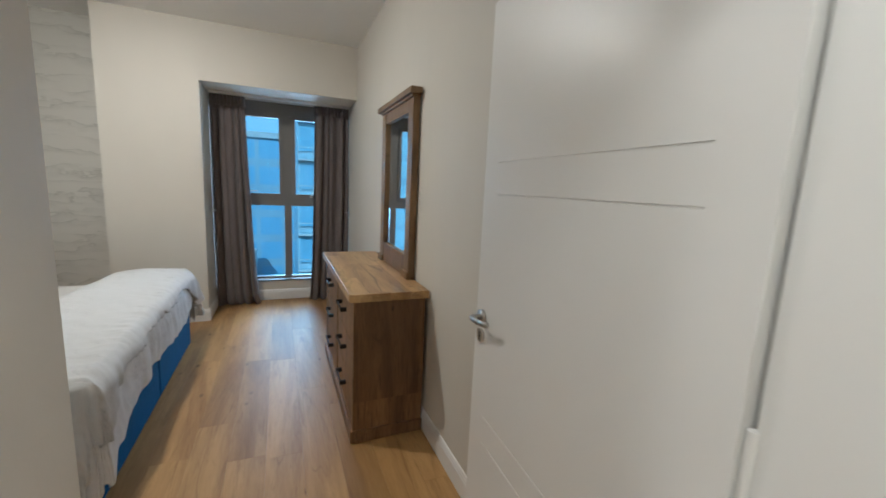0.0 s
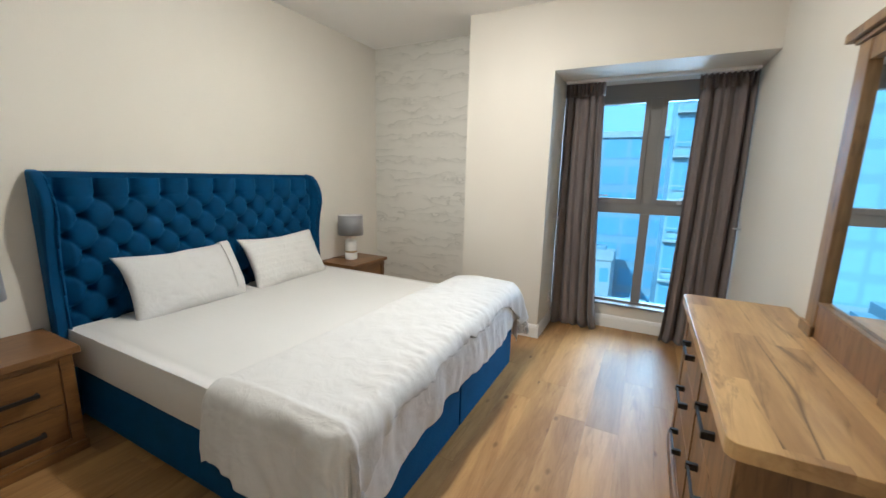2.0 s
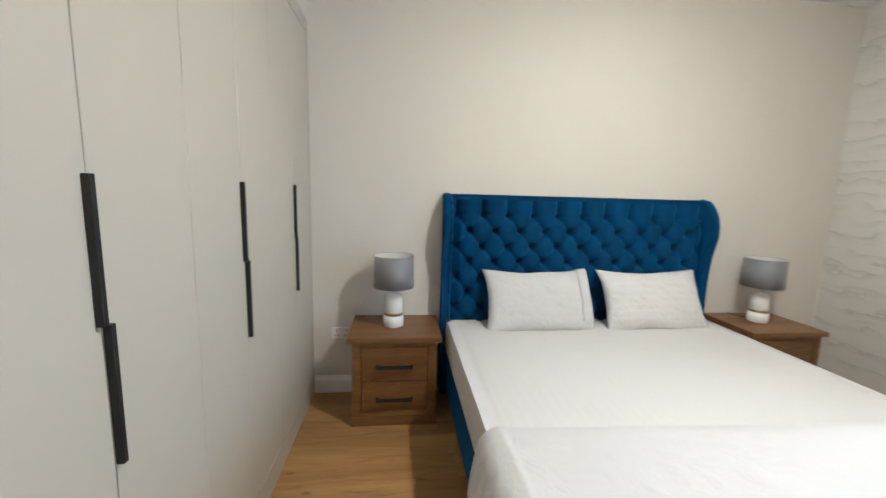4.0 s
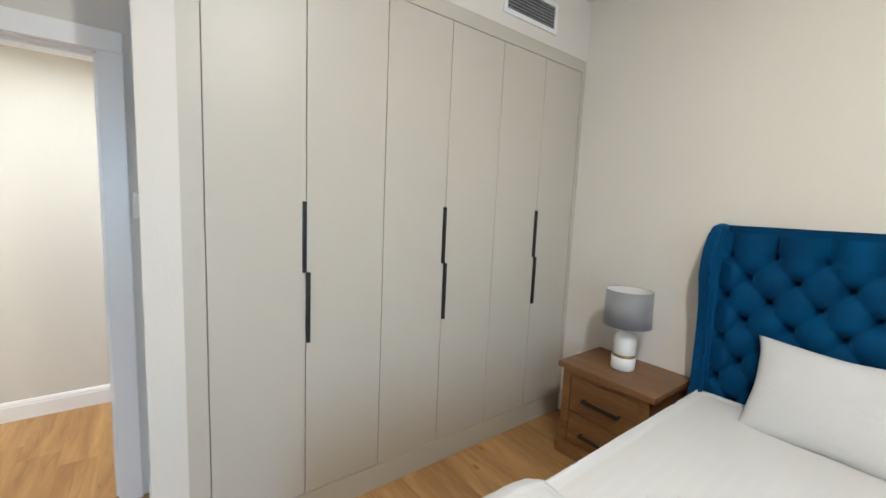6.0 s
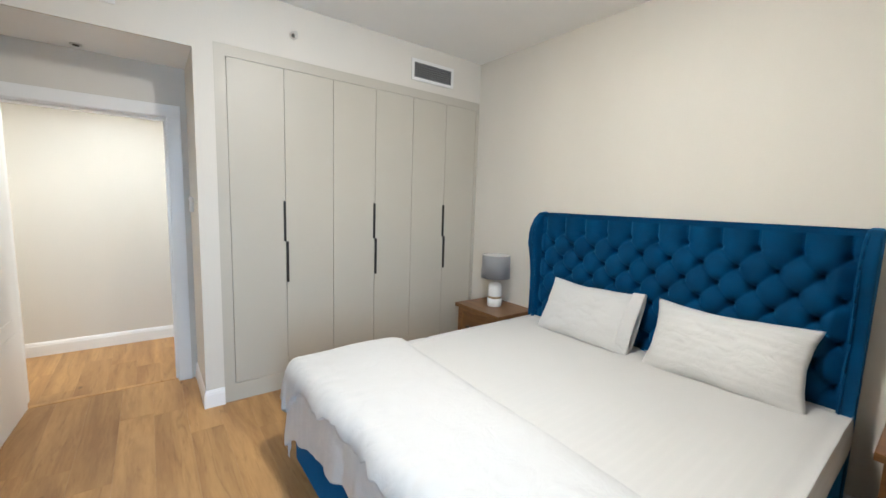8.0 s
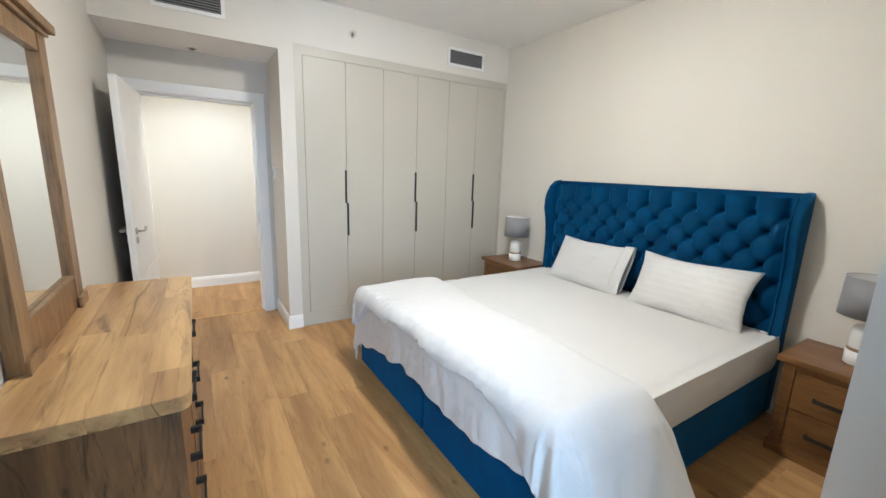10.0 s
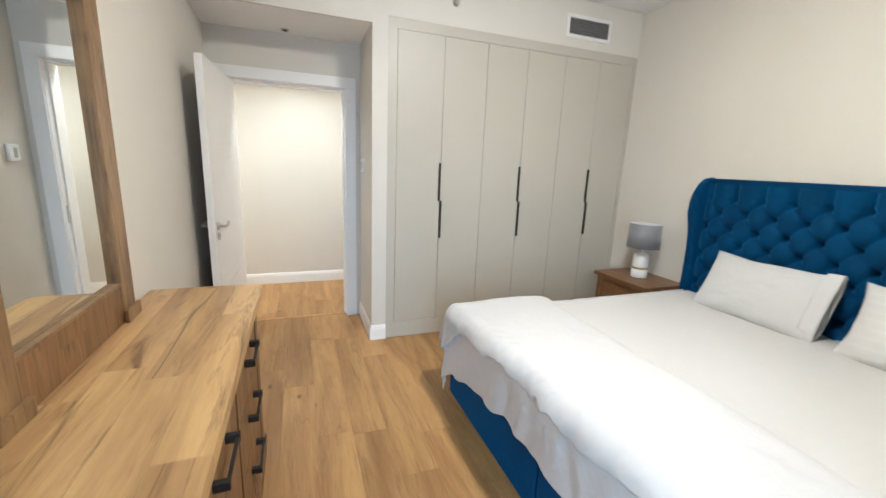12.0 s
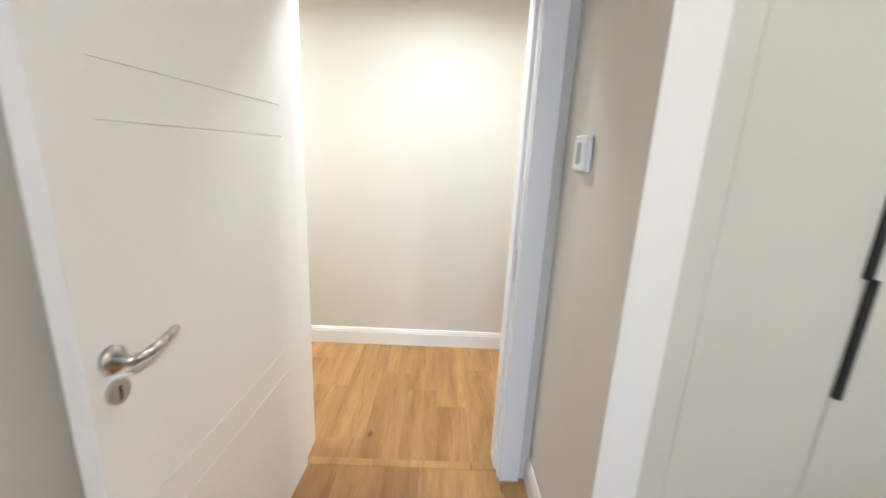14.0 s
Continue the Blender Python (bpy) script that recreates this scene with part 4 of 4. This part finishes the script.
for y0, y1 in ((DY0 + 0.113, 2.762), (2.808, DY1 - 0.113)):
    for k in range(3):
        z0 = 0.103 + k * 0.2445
        d = part("drawer", R(boxes((fx + 0.004, fx + 0.018, y0, y1, z0, z0 + 0.240), r=0.003)), M_DRES_SHADED, dr)
        zc = (0.50, 0.5, 0.5)[k] * 0.24 + z0 + 0.02
        yc = (y0 + y1) / 2
        hb = boxes((fx - 0.034, fx - 0.024, yc - 0.10, yc + 0.10, zc - 0.006, zc + 0.006), (fx - 0.036, fx + 0.004, yc - 0.10, yc - 0.082, zc - 0.013, zc + 0.013), (fx - 0.036, fx + 0.004, yc + 0.082, yc + 0.10, zc - 0.013, zc + 0.013), r=0.002)
        part("handle", R(hb), M_BLACK, d, "black metal bar handle")

# ---- mirror on the dresser ----
mi = thing("dresser_mirror", 0.86, 2.74, DZ, "tall rustic oak framed mirror standing on the dresser", "mirror")
MY0, MY1, MX, MXB, MZ = 2.365, 3.15, 0.838, 0.884, 2.062


def RM(bm):
    return rel(mi, bm)


for y0, y1 in ((MY0, MY0 + 0.10), (MY1 - 0.10, MY1)):
    part("post", RM(boxes((MX, MXB, y0, y1, DZ, MZ), r=0.003)), M_MIRW, mi)
    part("foot_block", RM(boxes((MX - 0.014, MX - 0.0005, y0 - 0.014, y1 + 0.014, DZ, DZ + 0.048), r=0.004)), M_MIRW, mi)
part("bottom_rail", RM(boxes((MX + 0.004, MXB - 0.002, MY0 + 0.10, MY1 - 0.10, DZ, 1.05), r=0.002)), M_DRES_SHADED, mi)
part("ledge", RM(boxes((MX + 0.001, MX + 0.0215, MY0 + 0.1005, MY1 - 0.1005, 1.05, 1.060), r=0.002)), M_MIRW, mi)
part("top_rail", RM(boxes((MX + 0.004, MXB - 0.002, MY0 + 0.10, MY1 - 0.10, 1.985, MZ), r=0.002)), M_MIRW, mi)
part("glass", RM(boxes((MX + 0.022, MX + 0.027, MY0 + 0.10, MY1 - 0.10, 1.05, 1.985))), M_MIRROR, mi, "clear mirror glass")
part("backboard", RM(boxes((MX + 0.029, MXB - 0.004, MY0 + 0.10, MY1 - 0.10, 1.05, 1.985))), M_DRES_SHADED, mi)
part("cornice", RM(boxes((MX - 0.012, MXB + 0.001, MY0 - 0.012, MY1 + 0.012, MZ, MZ + 0.018), (MX - 0.030, MXB + 0.001, MY0 - 0.038, MY1 + 0.06, MZ + 0.018, MZ + 0.055), r=0.005)), M_MIRW, mi)

# ---- outside ----
M_GROUND = painted("street_ground", (0.22, 0.21, 0.20), 0.9, 2, 0.3, 0.2)
M_BLUEGL = nodes("blue_curtain_wall", 0.12, 0.0)[0]
M_BLUEGL.node_tree.nodes["Principled BSDF"].inputs["Base Color"].default_value = (0.30, 0.55, 0.75, 1)
M_PALEGL = nodes("pale_blue_glazing", 0.25, 0.0)[0]
M_PALEGL.node_tree.nodes["Principled BSDF"].inputs["Base Color"].default_value = (0.48, 0.66, 0.78, 1)
M_HAZEGL = nodes("hazy_blue_glazing", 0.2, 0.0)[0]
M_HAZEGL.node_tree.nodes["Principled BSDF"].inputs["Base Color"].default_value = (0.55, 0.76, 0.88, 1)
M_CONC = painted("pale_cladding", (0.68, 0.70, 0.71), 0.7, 3, 0.2, 0.08)
M_CONC2 = painted("grey_cladding", (0.44, 0.58, 0.68), 0.7, 3, 0.2, 0.08)
structure("ground", boxes((-1500, 1500, 12, 3000, -40.2, -40)), M_GROUND)


def tower(x0, x1, y0, y1, z1, storey, bay, label, m_wall, balconies=False, name="office_building", m_glass=None):
    m_glass = m_glass or M_BLUEGL
    o = thing(name, (x0 + x1) / 2, (y0 + y1) / 2, -40, label, "building", "buildings outside the window")
    wx, wy, zt = (x1 - x0) / 2, (y1 - y0) / 2, z1 + 40
    part("wall", boxes((-wx, wx, -wy, wy, 0, zt)), m_wall, o)
    part("roof", boxes((-wx - 0.3, wx + 0.3, -wy - 0.3, wy + 0.3, zt, zt + 0.8)), M_CONC, o)
    n = int((x1 - x0) / bay)
    z = zt - storey * 14
    gl = []
    while z < zt - storey * 0.5:
        for k in range(n):
            a = -wx + (k + 0.08) * bay
            gl.append((a, a + bay * 0.84, -wy - 0.05, -wy + 0.02, z + storey * 0.22, z + storey * 0.92))
        z += storey
    for g in gl[:120]:
        part("window", boxes(g), m_glass, o)
    if len(gl) > 120:
        tagged(part("windows", boxes(*gl[120:]), m_glass, o), kind="stuff")
    if balconies:
        z = zt - storey * 12
        while z < zt:
            b = part("balcony", boxes((-wx, wx, -wy - 0.45, -wy - 0.05, z - 0.12, z + 0.02)), M_CONC, o)
            part("railing", boxes((-wx, wx, -wy - 0.45, -wy - 0.41, z + 0.95, z + 1.02), (-wx, wx, -wy - 0.45, -wy - 0.41, z + 0.5, z + 0.54), *[(-wx + q * 1.2, -wx + q * 1.2 + 0.05, -wy - 0.45, -wy - 0.41, z + 0.05, z + 1.0) for q in range(int(2 * wx / 1.2))]), M_CONC, b)
            z += storey
    return o


m_haze, nt_, b_ = nodes("bright_hazy_sky", 1.0)
b_.inputs["Base Color"].default_value = (0, 0, 0, 1)
b_.inputs["Emission Color"].default_value = (0.66, 0.84, 1.0, 1)
b_.inputs["Emission Strength"].default_value = 1.5
structure("backdrop", boxes((-260, 260, 170, 171, -20, 130)), m_haze)
tower(-30, 66, 62, 85, 7.3, 3.6, 3.4, "wide blue glass office building across the street", M_CONC2)
tower(1.5, 14, 36, 48, 13.0, 3.2, 2.4, "pale blue apartment tower with railed balconies", M_PALEGL, True, name="apartment_tower", m_glass=M_BLUEGL)
# Added out of view so the mirror reflects pale blue, not white sky.
tower(-75, -13.5, 60, 61.9, 38.0, 3.6, 3.4, "tall pale blue glass tower added for the mirror's reflection", M_PALEGL, m_glass=M_HAZEGL)
for k, (x0, x1, y0, y1, z1) in enumerate(((-14, -7, 40, 52, -13.5), (-6, -1.5, 38, 47, -15.5), (-22, -15, 44, 56, -11.0), (-1, 1.2, 42, 52, -12.5), (-9, -3, 53, 60, -8.0))):
    o = thing("low_building", (x0 + x1) / 2, (y0 + y1) / 2, -40, "low flat-roofed building with rooftop plant below the window", "building", "low buildings outside")
    wx, wy, zt = (x1 - x0) / 2, (y1 - y0) / 2, z1 + 40
    part("wall", boxes((-wx, wx, -wy, wy, 0, zt)), M_CONC, o)
    part("parapet", boxes((-wx - 0.2, wx + 0.2, -wy - 0.2, -wy, zt - 0.4, zt + 0.9)), M_CONC, o)
    part("roof_plant", boxes((-wx * 0.5, wx * 0.1, -wy * 0.4, wy * 0.2, zt, zt + 1.8)), M_CONC2, o)
    part("roof_plant", boxes((wx * 0.3, wx * 0.7, -wy * 0.7, -wy * 0.2, zt, zt + 1.2)), M_CONC2, o)
    for q in range(4):
        part("window", boxes((-wx + (q + 0.15) * wx / 2, -wx + (q + 0.85) * wx / 2, -wy - 0.05, -wy + 0.02, zt - 3.2, zt - 1.4)), M_BLUEGL, o)

# ---- floor boards ----
sub = structure("floor", boxes((-3.2, 1.1, 0.2, 5.6, -0.1, -0.012), (-2.7, 2.7, -1.1, 0.2, -0.1, -0.012)), M_SUB, "warm brown oak laminate floor")


def plank_mesh(w, l):
    bm = bmesh.new()
    vs, fs = box(bm, 0.0002, w - 0.0002, 0.0002, l - 0.0002, -0.012, 0)
    bevel(bm, 0.0004, 1, [e for e in bm.edges if e.verts[0].co.z > -0.001 and e.verts[1].co.z > -0.001])
    return mesh_of("plank", bm, M_FLOOR)


PW, PL = 0.192, 1.285
cache = {}


def lay(x0, x1, y0, y1, seed):
    rnd = random.Random(seed)
    x = x0
    while x < x1 - 0.01:
        y = y0 - rnd.random() * PL
        w = min(PW, x1 - x)
        while y < y1 - 0.01:
            a, b = max(y, y0), min(y + PL, y1)
            if b - a > 0.03:
                key = (round(w, 3), round(b - a, 3))
                if key not in cache:
                    cache[key] = plank_mesh(*key)
                ob = new("plank", cache[key])
                ob.parent = sub
                ob.location = (x, a, 0)
            y += PL
        x += PW


lay(XL, XR, 0.27, YS, 5)
lay(-2.6, 2.6, YH, 0.225, 6)
structure("threshold_strip", boxes((DX0, DX1, 0.225, 0.27, -0.01, 0.003), r=0.002), M_FLOOR, "oak strip between bedroom and hall floors")
